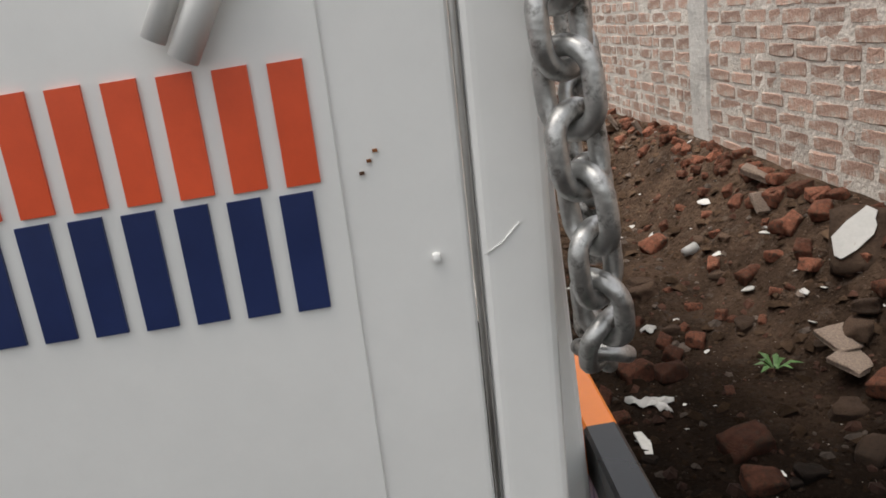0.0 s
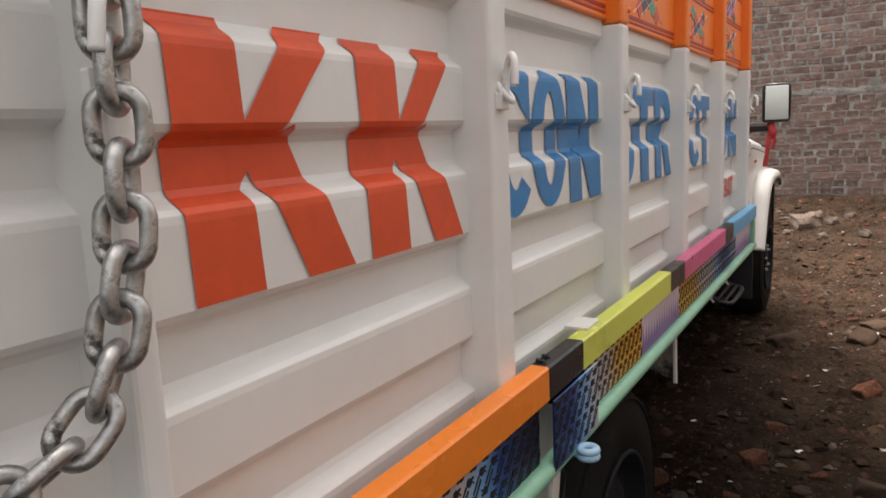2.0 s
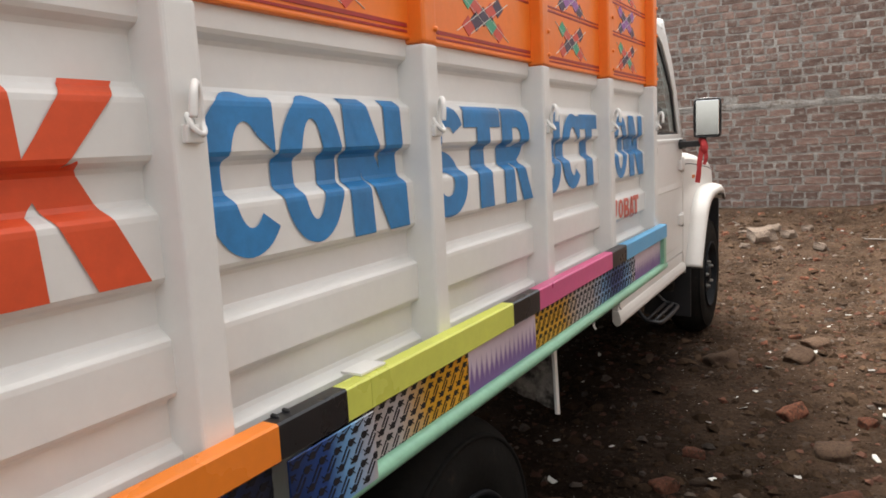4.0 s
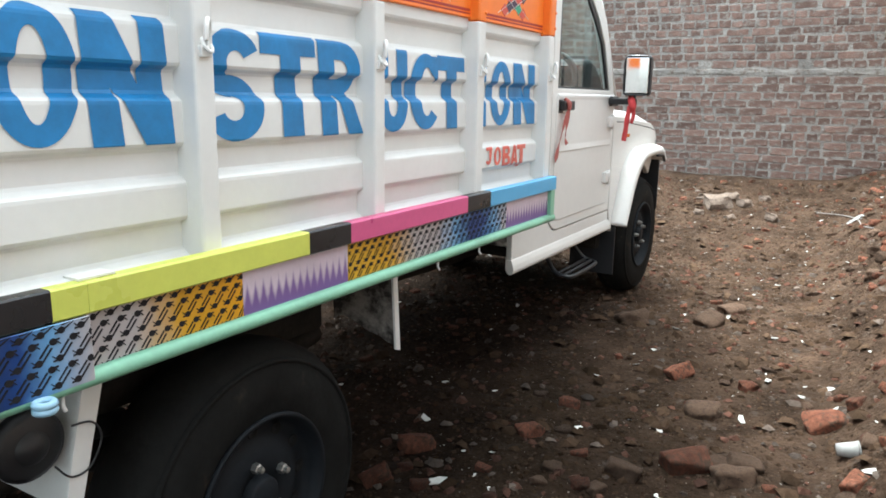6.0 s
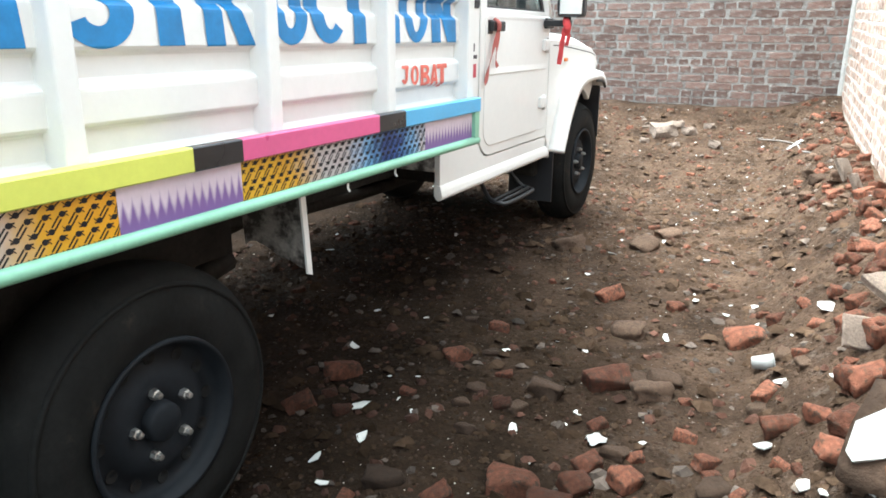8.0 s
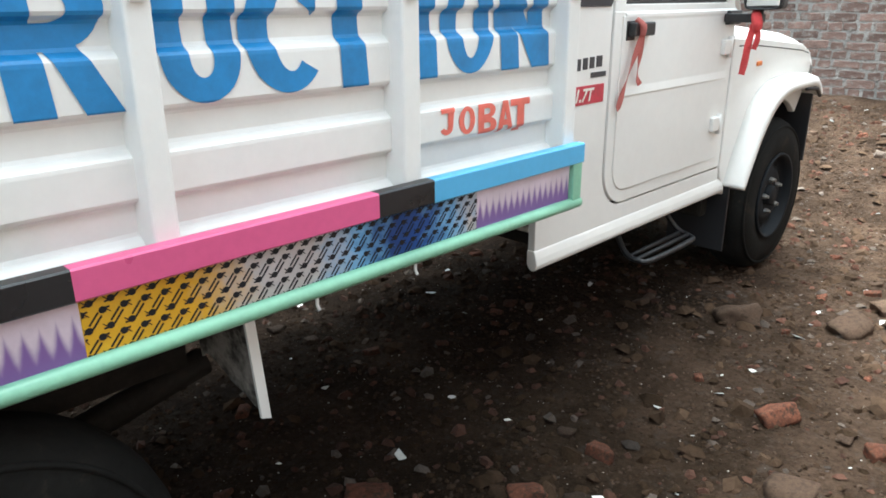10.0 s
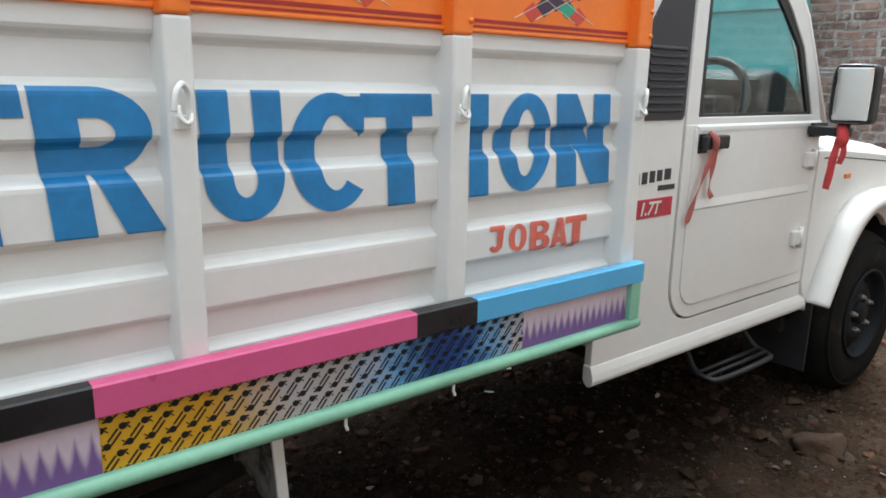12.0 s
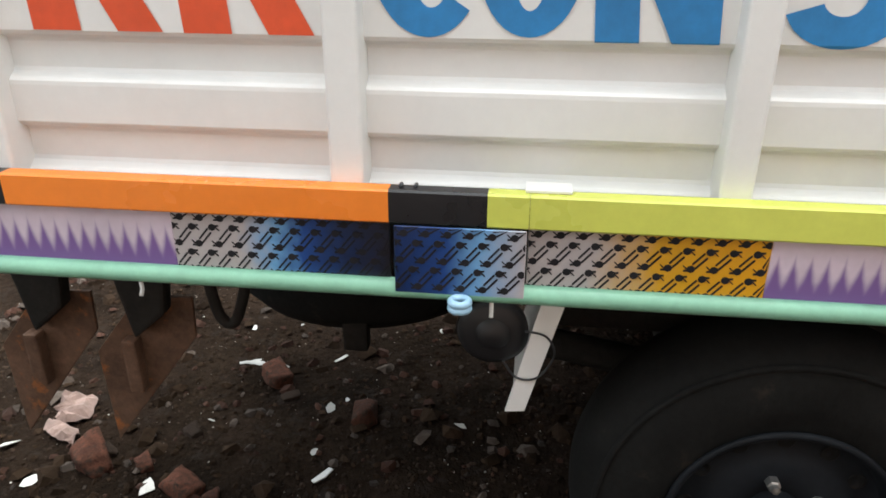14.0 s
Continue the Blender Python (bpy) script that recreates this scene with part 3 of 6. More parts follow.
FAR = -1.74  # mirror: the far side lies at FAR - x

POSTS = [(0.362, 0.388), (0.899, 0.950), (1.458, 1.505), (2.014, 2.058), (2.553, 2.602), (3.115, 3.165)]
RIDGE, VALLEY = -0.069, -0.089
PROFILE = [(0.885, RIDGE), (0.911, RIDGE), (0.916, RIDGE - 0.002), (0.928, VALLEY), (0.979, VALLEY), (0.988, RIDGE), (1.053, RIDGE), (1.058, RIDGE - 0.002), (1.070, VALLEY), (1.117, VALLEY), (1.127, RIDGE), (1.203, RIDGE), (1.208, RIDGE - 0.002), (1.220, VALLEY), (1.260, VALLEY), (1.270, RIDGE), (1.336, RIDGE), (1.341, RIDGE - 0.002), (1.353, VALLEY), (1.413, VALLEY), (1.423, RIDGE), (1.456, RIDGE)]


def rounded_profile():
    pts = []
    for i, (z, x) in enumerate(PROFILE):
        if 0 < i < len(PROFILE) - 1:
            (za, xa), (zb, xb) = PROFILE[i - 1], PROFILE[i + 1]
            la, lb = math.hypot(z - za, x - xa), math.hypot(zb - z, xb - x)
            for s, (zz, xx, ll) in ((0, (za, xa, la)), (1, (zb, xb, lb))):
                k = min(0.004 / ll, 0.4)
                pts.append((z + (zz - z) * k, x + (xx - x) * k))
        else:
            pts.append((z, x))
    return pts


def corrugated(y0, y1, flip=False):
    bm = bmesh.new()
    prof = rounded_profile()
    cols = [y0 + (y1 - y0) * k / 12 for k in range(13)]
    outer, inner = [], []
    for y in cols:
        outer.append([bm.verts.new((x + 0.0012 * noise.noise(Vector((y * 6, z * 9, 3))), y, z)) for z, x in prof])
        inner.append([bm.verts.new((x - 0.006, y, z)) for z, x in prof])
    for sheet in (outer, inner):
        for a, b in zip(sheet, sheet[1:]):
            for k in range(len(prof) - 1):
                bm.faces.new((a[k], b[k], b[k + 1], a[k + 1]))
    for a, b in ((outer[0], inner[0]), (outer[-1], inner[-1])):
        for k in range(len(prof) - 1):
            bm.faces.new((a[k], a[k + 1], b[k + 1], b[k]))
    for e in (0, -1):
        for k in range(len(cols) - 1):
            bm.faces.new((outer[k][e], outer[k + 1][e], inner[k + 1][e], inner[k][e]))
    if flip:
        for v in bm.verts:
            v.co.x = FAR - v.co.x
    return bm


def mirrored(bm):
    for v in bm.verts:
        v.co.x = FAR - v.co.x
    return bm


BAYS = [(0.281, 0.362)] + [(a[1], b[0]) for a, b in zip(POSTS, POSTS[1:])]
panels = []
for y0, y1 in BAYS:
    sheet = corrugated(y0 - 0.01, y1 + 0.01)
    if y0 < 0.3:  # the narrow end bay sits a little higher
        bmesh.ops.translate(sheet, vec=(0, 0, 0.010), verts=sheet.verts)
    panels.append(part("side_panel", sheet, "white", truck, "white corrugated steel side panel"))
part("far_side_panel", corrugated(0.3, 3.158, True), "white", truck)


def upright(x0, x1, y0, y1, z0, z1, bevel=0.005):
    return box(x0, x1, y0, y1, z0, z1, max(bevel, 0.008), 4)


ORANGE_Z = 1.448
TOP_Z = 2.08
posts = []
for y0, y1 in POSTS:
    p = part("post", upright(-0.105, -0.034 if y0 < 0.4 else -0.03, y0, y1, 0.80, ORANGE_Z), "white", truck, "white painted steel post")
    posts.append(p)
    part("post_top", upright(-0.105, -0.029, y0, y1, ORANGE_Z + 0.0005, TOP_Z), "orange", p, "orange painted upper post")
    for z in (1.475, 1.53, 1.63, 1.73, 1.83):
        part("rivet", lathe([(-0.002, 0.006), (0.004, 0.005), (0.006, 0.0)], (-0.029, (y0 + y1) / 2 + 0.015, z), 10), "orange", p, smooth=True)
    far = part("far_post", mirrored(upright(-0.105, -0.03, y0, y1, 0.80, TOP_Z)), "white", truck)

# hooks on the posts: a bent round bar welded to a small loop
for (y0, y1), p in zip(POSTS, posts):
    yc = (y0 + y1) / 2 - 0.002 if y0 > 0.4 else 0.3605
    hook = part("hook", tube([(-0.026, yc + 0.010, 1.2970), (-0.024, yc + 0.010, 1.3270), (-0.020, yc + 0.007, 1.3430), (-0.010, yc - 0.004, 1.3510), (-0.001, yc - 0.015, 1.3420), (0.001, yc - 0.019, 1.3270), (0.001, yc - 0.021, 1.3120)], 0.0048, 10, smooth_steps=4), "white", p, "white painted bent bar hook", smooth=True)
    part("staple", tube([(-0.032, yc - 0.002, 1.318), (-0.02, yc - 0.004, 1.302), (-0.014, yc + 0.004, 1.294), (-0.02, yc + 0.012, 1.302), (-0.032, yc + 0.012, 1.318)], 0.0036, 8, smooth_steps=3), "white", p, smooth=True)
    part("weld_plate", box(-0.031, -0.022, yc - 0.012, yc + 0.014, 1.285, 1.306, 0.002), "white", p)

# the upper boards, orange, with ruled lines and painted crosses
for (y0, y1) in BAYS[1:]:
    board = part("upper_board", box(-0.085, -0.06, y0 - 0.01, y1 + 0.01, 1.456, TOP_Z, 0.002), "orange", truck, "orange painted upper side board")
    part("top_edge", box(-0.098, -0.058, y0, y1, 1.4575, 1.464, 0.002), "orange", board)
    for z, h in ((1.467, 0.004), (1.476, 0.007), (1.592, 0.005), (1.603, 0.004), (1.692, 0.005), (1.703, 0.004), (1.80, 0.005), (1.811, 0.004)):
        part("ruled_line", box(-0.0605, -0.0585, y0 + 0.008, y1 - 0.008, z, z + h, 0), "dark_red", board)
    yc = (y0 + y1) / 2
    for zc, kinds in ((1.532, ("motif_green", "motif_red", "motif_dark")), (1.648, ("motif_purple", "motif_dark", "motif_purple")), (1.752, ("motif_green", "motif_red", "motif_dark"))):
        hw, hh = 0.115, 0.043
        for k, q in enumerate((-1.0, -0.5, 0.0, 0.5, 1.0)):
            for s in (-1, 1):
                # two crossing bands, cut into lozenges
                c = Vector((0, yc + q * hw * 0.62, zc + s * q * hh * 0.62))
                if q == 0 and s == 1:
                    continue
                bm = bmesh.new()
                pts = [(-0.028, 0.0), (0.0, -0.0205), (0.028, 0.0), (0.0, 0.0205)]
                prism([(c.y + a, c.z + b) for a, b in pts], -0.0612, -0.0588 + 0.0002 * (k % 2), 0, bm=bm)
                part("painted_lozenge", bm, kinds[(k + (0 if s < 0 else 1)) % 3], board)
        for s in (-1, 1):
            for o in (-0.03, 0.03):
                bm = bmesh.new()
                a, b = (yc - hw * 0.8 + o, zc - s * hh * 0.95), (yc + hw * 0.8 + o, zc + s * hh * 0.95)
                prism([(a[0] - 0.0012, a[1]), (a[0] + 0.0012, a[1]), (b[0] + 0.0012, b[1]), (b[0] - 0.0012, b[1])], -0.0612, -0.0582 + 0.0003 * s, 0, bm=bm)
                part("painted_line", bm, "motif_white", board)
part("far_upper_board", mirrored(box(-0.085, -0.06, 0.2, 3.158, 1.456, TOP_Z, 0.002)), "orange", truck)


# ---- painted letters, lying on the corrugation ----
def arc(cx, cy, rx, ry, a0, a1, n=18):
    return [(cx + rx * math.cos(radians(a0 + (a1 - a0) * k / n)), cy + ry * math.sin(radians(a0 + (a1 - a0) * k / n))) for k in range(n + 1)]


def band(outer, inner):
    return [[outer[i], outer[i + 1], inner[i + 1], inner[i]] for i in range(len(outer) - 1)]


def glyph(ch):
    """Strokes of a heavy sign painter's capital in a unit box, as lists of convex pieces."""
    if ch == "I":
        return [[[(0, 0), (1, 0), (1, 1), (0, 1)]]]
    if ch == "T":
        return [[[(0, 0.80), (1, 0.80), (0.99, 1), (0.01, 1)]], [[(0.33, 0), (0.72, 0), (0.70, 0.81), (0.34, 0.81)]]]
    if ch == "N":
        return [[[(0, 0), (0.36, 0), (0.34, 1), (0, 1)]], [[(0.68, 0), (1, 0), (1, 1), (0.68, 1)]], [[(0.02, 1), (0.36, 1), (0.97, 0), (0.62, 0)]]]
    if ch == "K":
        return [[[(0.01, 0), (0.38, 0), (0.35, 1), (0, 1)]], [[(0.33, 0.34), (0.33, 0.60), (0.68, 1), (1.0, 1)]], [[(0.40, 0.52), (0.66, 0.62), (1.0, 0), (0.66, 0)]]]
    if ch == "O":
        return [band(arc(0.5, 0.5, 0.5, 0.5, 0, 360, 40), arc(0.5, 0.5, 0.18, 0.34, 0, 360, 40))]
    if ch == "C":
        return [band(arc(0.52, 0.5, 0.52, 0.5, 48, 318, 34), arc(0.56, 0.5, 0.20, 0.32, 52, 312, 34)), [[(0.66, 0.97), (0.93, 0.97), (0.93, 0.62), (0.70, 0.74)]]]
    if ch == "U":
        return [band([(0, 1)] + arc(0.5, 0.36, 0.5, 0.36, 180, 360, 20) + [(1, 1)], [(0.36, 1)] + arc(0.5, 0.34, 0.15, 0.15, 180, 360, 20) + [(0.64, 1)])]
    if ch == "S":
        up = band(arc(0.5, 0.70, 0.46, 0.30, 25, 270, 24), arc(0.54, 0.70, 0.15, 0.11, 25, 270, 24))
        low = band(arc(0.5, 0.30, 0.5, 0.30, 90, -160, 24), arc(0.48, 0.30, 0.17, 0.11, 90, -160, 24))
        return [up, low]
    if ch == "R":
        return [[[(0.04, 0), (0.40, 0), (0.36, 1), (0, 1)]], band([(0.3, 1)] + arc(0.5, 0.71, 0.5, 0.29, 90, -90, 16) + [(0.3, 0.42)], [(0.3, 0.80)] + arc(0.5, 0.70, 0.17, 0.10, 90, -90, 16) + [(0.3, 0.60)]), [[(0.40, 0.48), (0.70, 0.50), (1.02, 0), (0.66, 0)]]]
    if ch == "J":
        return [band([(1, 1)] + arc(0.55, 0.3, 0.35, 0.3, 0, -160, 12), [(0.62, 1)] + arc(0.52, 0.32, 0.1, 0.12, 0, -160, 12)), [[(0.25, 0.82), (1, 0.82), (1, 1), (0.25, 1)]]]
    if ch == "B":
        return [[[(0, 0), (0.32, 0), (0.32, 1), (0, 1)]], band([(0.2, 1)] + arc(0.55, 0.75, 0.37, 0.25, 90, -90, 12) + [(0.2, 0.5)], [(0.2, 0.84)] + arc(0.5, 0.74, 0.14, 0.10, 90, -90, 12) + [(0.2, 0.64)]), band([(0.2, 0.52)] + arc(0.58, 0.26, 0.42, 0.26, 90, -90, 12) + [(0.2, 0)], [(0.2, 0.36)] + arc(0.52, 0.26, 0.14, 0.10, 90, -90, 12) + [(0.2, 0.16)])]
    if ch == "A":
        return [[[(0, 0), (0.30, 0), (0.62, 1), (0.36, 1)]], [[(0.72, 0), (1, 0), (0.66, 1), (0.42, 1)]], [[(0.26, 0.22), (0.78, 0.22), (0.74, 0.40), (0.30, 0.40)]]]
    return []


def letter(ch, y0, y1, z0, z1, lean, mat, parent, wobble=0.0012):
    bm = bmesh.new()
    for s, stroke in enumerate(glyph(ch)):
        b = bmesh.new()
        for piece in stroke:
            b.faces.new([b.verts.new((s * 0.00025, y0 + u * (y1 - y0) + lean * v, z0 + v * (z1 - z0))) for u, v in piece])
        bmesh.ops.remove_doubles(b, verts=b.verts, dist=0.0004)
        bmesh.ops.subdivide_edges(b, edges=[e for e in b.edges if e.calc_length() > 0.03], cuts=2, use_grid_fill=True)
        for z, _ in rounded_profile():
            if z0 < z < z1:
                bmesh.ops.bisect_plane(b, geom=list(b.verts) + list(b.edges) + list(b.faces), dist=1e-5, plane_co=(0, 0, z), plane_no=(0, 0, 1))
        for v in b.verts:
            q = Vector((v.co.y * 30, v.co.z * 30, s * 3.0))
            v.co.y += wobble * noise.noise(q)
            v.co.x += skin_round(v.co.z) + 0.0021
        join(bm, b)
    return part("painted_letter", bm, mat, parent, f"letter {ch} brushed in sign paint")


def skin_round(z):
    pr = rounded_profile()
    for (z0, x0), (z1, x1) in zip(pr, pr[1:]):
        if z0 <= z <= z1:
            return x0 + (x1 - x0) * (z - z0) / (z1 - z0)
    return RIDGE


for ch, y0, y1, z0, z1, lean, mat, bay in (
    ("K", 0.447, 0.652, 1.132, 1.359, -0.008, "letter_red", 1), ("K", 0.681, 0.879, 1.131, 1.357, -0.010, "letter_red", 1),
    ("C", 0.963, 1.115, 1.132, 1.352, -0.004, "letter_blue", 2), ("O", 1.108, 1.256, 1.134, 1.352, 0.0, "letter_blue", 2), ("N", 1.272, 1.437, 1.129, 1.350, -0.014, "letter_blue", 2),
    ("S", 1.510, 1.670, 1.126, 1.346, -0.004, "letter_blue", 3), ("T", 1.668, 1.843, 1.130, 1.346, -0.010, "letter_blue", 3), ("R", 1.852, 2.011, 1.128, 1.345, -0.012, "letter_blue", 3),
    ("U", 2.080, 2.221, 1.127, 1.342, -0.009, "letter_blue", 4), ("C", 2.229, 2.391, 1.129, 1.339, -0.004, "letter_blue", 4), ("T", 2.377, 2.542, 1.127, 1.338, -0.010, "letter_blue", 4),
    ("I", 2.636, 2.689, 1.127, 1.338, -0.009, "letter_blue", 5), ("O", 2.714, 2.876, 1.128, 1.341, 0.0, "letter_blue", 5), ("N", 2.902, 3.088, 1.127, 1.340, -0.016, "letter_blue", 5),
    ("J", 2.684, 2.742, 0.999, 1.058, 0.0, "letter_town", 5), ("O", 2.756, 2.811, 0.993, 1.056, 0.0, "letter_town", 5), ("B", 2.822, 2.888, 0.987, 1.056, 0.0, "letter_town", 5), ("A", 2.890, 2.950, 0.981, 1.056, 0.0, "letter_town", 5), ("T", 2.940, 3.016, 0.975, 1.056, 0.0, "letter_town", 5),
):
    letter(ch, y0, y1, z0, z1, lean, mat, panels[bay])

# ---- guard rail along the side, its lower pipe and stencilled sheets ----
rail = group_part("guard_rail", truck, "square tube guard rail painted in coloured bands")
BANDS = [(0.02, 0.387, "black"), (0.387, 0.992, "rail_orange"), (0.992, 1.136, "black"), (1.136, 1.196, "lime"), (1.1966, 1.725, "lime"), (1.725, 1.874, "black"), (1.874, 2.454, "pink"), (2.454, 2.609, "black"), (2.609, 3.172, "sky")]
for y0, y1, mat in BANDS:
    part("rail_band", along_y([(-0.03, 0.878), (-0.027, 0.875), (-0.003, 0.875), (0, 0.878), (0, 0.924), (-0.003, 0.927), (-0.027, 0.927), (-0.03, 0.924)], y0, y1), mat, rail)
pipe = part("lower_pipe", tube([(-0.012, 0.02 + 0.1575 * k, 0.766) for k in range(21)], 0.0155, 14), "mint", truck, "mint green painted lower pipe", smooth=True)
part("end_piece", box(-0.045, -0.002, 3.130, 3.168, 0.766, 0.876, 0.003), "mint", truck, "mint green end upright")
part("end_piece", box(-0.045, -0.002, 0.03, 0.06, 0.766, 0.876, 0.003), "mint", truck)

GREY, BLUE, YELL = (0.46, 0.42, 0.42), (0.012, 0.06, 0.25), (0.62, 0.33, 0.02)
LBLUE = (0.16, 0.36, 0.62)
SHEETS = [
    (0.09, 0.30, [(0.0, BLUE), (0.5, LBLUE), (1.0, GREY)], False),
    (0.30, 0.646, None, False),
    (0.646, 0.990, [(0.0, GREY), (0.32, GREY), (0.48, LBLUE), (0.6, BLUE), (0.78, (0.008, 0.022, 0.08)), (1.0, (0.010, 0.010, 0.018))], False),
    (1.0, 1.194, [(0.0, (0.006, 0.020, 0.085)), (0.4, (0.010, 0.05, 0.21)), (0.66, LBLUE), (1.0, GREY)], True),
    (1.196, 1.539, [(0.0, GREY), (0.25, GREY), (0.55, YELL), (1.0, (0.72, 0.34, 0.01))], False),
    (1.539, 1.881, None, False),
    (1.881, 2.762, [(0.0, (0.66, 0.38, 0.02)), (0.2, YELL), (0.34, GREY), (0.48, GREY), (0.60, LBLUE), (0.70, (0.008, 0.04, 0.17)), (0.80, BLUE), (0.90, LBLUE), (1.0, GREY)], False),
    (2.762, 3.130, None, False),
]
for y0, y1, stops, proud in SHEETS:
    x0 = 0.004 if proud else -0.016
    zlo, zhi = (0.766, 0.874) if proud else (0.772, 0.876)
    mat = gradient_paint("sprayed_sheet_paint", stops, y0, y1) if stops else comb_paint(y0, y1, zlo, zhi)
    sheet = part("stencilled_sheet", box(x0 - 0.004, x0, y0, y1, zlo, zhi, 0.001, 1), mat, truck, "perforated sheet sprayed in fading colours" if stops else "lilac sheet with a purple spiked border")
    bm = bmesh.new()
    if stops:
        # rows of slanting loops, each with a round knot and a barb at its foot and head
        pitch = 0.0325
        ux, uz = 0.65, 0.76
        y = y0 - 0.03
        while y < y1:
            for row in range(3):
                yk, zk = y + 0.006 * row, 0.7775 + 0.043 * row
                shapes = []
                for side, t0, t1 in ((0.0038, 0.007, 0.030), (-0.0038, 0.005, 0.028)):
                    run = []
                    for t, w in ((t0, -0.0015), (t1, -0.0015), (t1 + 0.001, 0.0), (t1, 0.0015), (t0, 0.0015), (t0 - 0.001, 0.0)):
                        run.append((t * ux - (side + w) * uz, t * uz + (side + w) * ux))
                    shapes.append(run)
                for ky, kz, turn in ((0.0, 0.0, -1.0), (0.024, 0.028, 1.0)):
                    shapes.append([(ky + 0.0062 * math.cos(radians(a)), kz + 0.0058 * math.sin(radians(a))) for a in range(0, 360, 45)])
                    shapes.append([(ky + turn * 0.003, kz + turn * 0.001), (ky + turn * 0.011, kz - turn * 0.006), (ky + turn * 0.012, kz - turn * 0.005), (ky + turn * 0.004, kz + turn * 0.003)])
                    shapes.append([(ky + turn * 0.004, kz + turn * 0.001), (ky + turn * 0.0105, kz + turn * 0.0015), (ky + turn * 0.0105, kz + turn * 0.0042), (ky + turn * 0.004, kz + turn * 0.0038)])
                for n, shape in enumerate(shapes):
                    pts = [(min(max(yk + a, y0 + 0.001), y1 - 0.001), min(max(zk + c, zlo + 0.001), zhi - 0.0005)) for a, c in shape]
                    if max(a for a, c in pts) - min(a for a, c in pts) > 0.002 and max(c for a, c in pts) - min(c for a, c in pts) > 0.002:
                        prism(pts, x0 - 0.002, x0 + 0.0008 + 0.0001 * n, 0, bm=bm)
            y += pitch
        part("slot_pattern", bm, "slot", sheet, "dark slanting slot pattern")
    else:
        bm.free()

# tie ring, brackets, studs and pegs along the rail
ring = bmesh.new()
for z in (0.7625, 0.7525):
    tube([(0.018 + 0.0128 * math.cos(a), 1.100 + 0.0128 * math.sin(a), z) for a in (2 * math.pi * k / 24 for k in range(24))], 0.0062, 10, ring, closed=True)
tie = part("tie_ring", ring, "ring_blue", truck, "pale blue painted pair of stacked tie rings", smooth=True)
part("ring_shank", tube([(-0.01, 1.098, 0.757), (0.004, 1.098, 0.755)], 0.008, 10), "ring_blue", tie, smooth=True)
for y in (1.222,):
    b = part("bracket", box(-0.052, -0.012, y - 0.033, y + 0.033, 0.9275, 0.932, 0.001), "white", truck, "white painted flat bracket")
    part("bracket_bolt", lathe([(0, 0.008), (0.008, 0.008), (0.010, 0.004), (0.012, 0.0)], (-0.05, y - 0.02, 0.900), 6), "bolt", b)
for y in (1.008, 1.03):
    part("stud", lathe([(0, 0.0032), (0.010, 0.003), (0.013, 0.0)], (-0.026, y, 0.929), 5), "black", truck)
for y in (0.31, 0.58, 1.146, 2.30, 2.56):
    part("peg", tube([(-0.012, y, 0.752), (-0.013, y, 0.735), (-0.006, y, 0.726)], 0.0034, 8), "white", truck, "short white peg under the pipe", smooth=True)

# ---- tail: corner post, tailgate with painted figures ----
TAIL_Y = 0.215


def leaned(bm):
    """The tail stands slightly out of plumb."""
    for v in bm.verts:
        v.co.x += 0.052 * (v.co.z - 1.2)
    return bm


part("tail_post", leaned(upright(-0.1045, -0.0625, TAIL_Y, 0.284, 0.80, TOP_Z, 0.005)), "white", truck, "white tail corner post")
part("tail_post", leaned(mirrored(upright(-0.1045, -0.0625, TAIL_Y, 0.284, 0.80, TOP_Z, 0.005))), "white", truck)
gate = part("tailgate", leaned(box(FAR + 0.109, -0.109, TAIL_Y + 0.001, TAIL_Y + 0.04, 0.84, 1.62, 0.004, 3)), "white", truck, "white sheet steel tailgate")
part("gate_skin", leaned(box(FAR + 0.17, -0.175, TAIL_Y - 0.001, TAIL_Y + 0.01, 0.86, 1.60, 0.0008)), "white", gate)
part("seal", leaned(tube([(-0.1065, TAIL_Y + 0.003, 0.84 + 0.08 * k) for k in range(10)], 0.0022, 8)), "bolt", gate, "bare steel edge strip", smooth=True)
part("upper_rear_board", leaned(box(FAR + 0.11, -0.11, TAIL_Y + 0.005, TAIL_Y + 0.03, 1.63, TOP_Z, 0.003)), "orange", truck)
# the painted figures stand as plain slanted bars of their size and colour
for k in range(7):
    for zc, dz, mat, xs in ((1.2385, 0.064, "letter_red", -0.1955), (1.1695, 0.066, "navy", -0.2005)):
        bm = bmesh.new()
        xc = xs - 0.0282 * k
        rise = 0.0012 * k
        za, zb = zc - dz / 2 + rise, zc + dz / 2 + rise
        pts = [(xc - 0.008, za), (xc + 0.010, za), (xc + 0.010, zb), (xc - 0.008, zb)]
        vs = [bm.verts.new((x, TAIL_Y - 0.0030, z)) for x, z in pts] + [bm.verts.new((x, TAIL_Y - 0.0005, z)) for x, z in pts]
        for f in ((0, 1, 2, 3), (7, 6, 5, 4), (0, 4, 5, 1), (1, 5, 6, 2), (2, 6, 7, 3), (3, 7, 4, 0)):
            bm.faces.new([vs[i] for i in f])
        part("painted_bar", leaned(bm), mat, gate, "plain bar in sign paint")
latch = part("gate_latch", tube([(-0.250, TAIL_Y - 0.010, 1.290), (-0.212, TAIL_Y - 0.012, 1.35)], 0.0062, 12), "white", gate, "white painted latch bar", smooth=True)
part("latch_arm", tube([(-0.238, TAIL_Y - 0.010, 1.279), (-0.199, TAIL_Y - 0.012, 1.338)], 0.0078, 12), "white", latch, smooth=True)
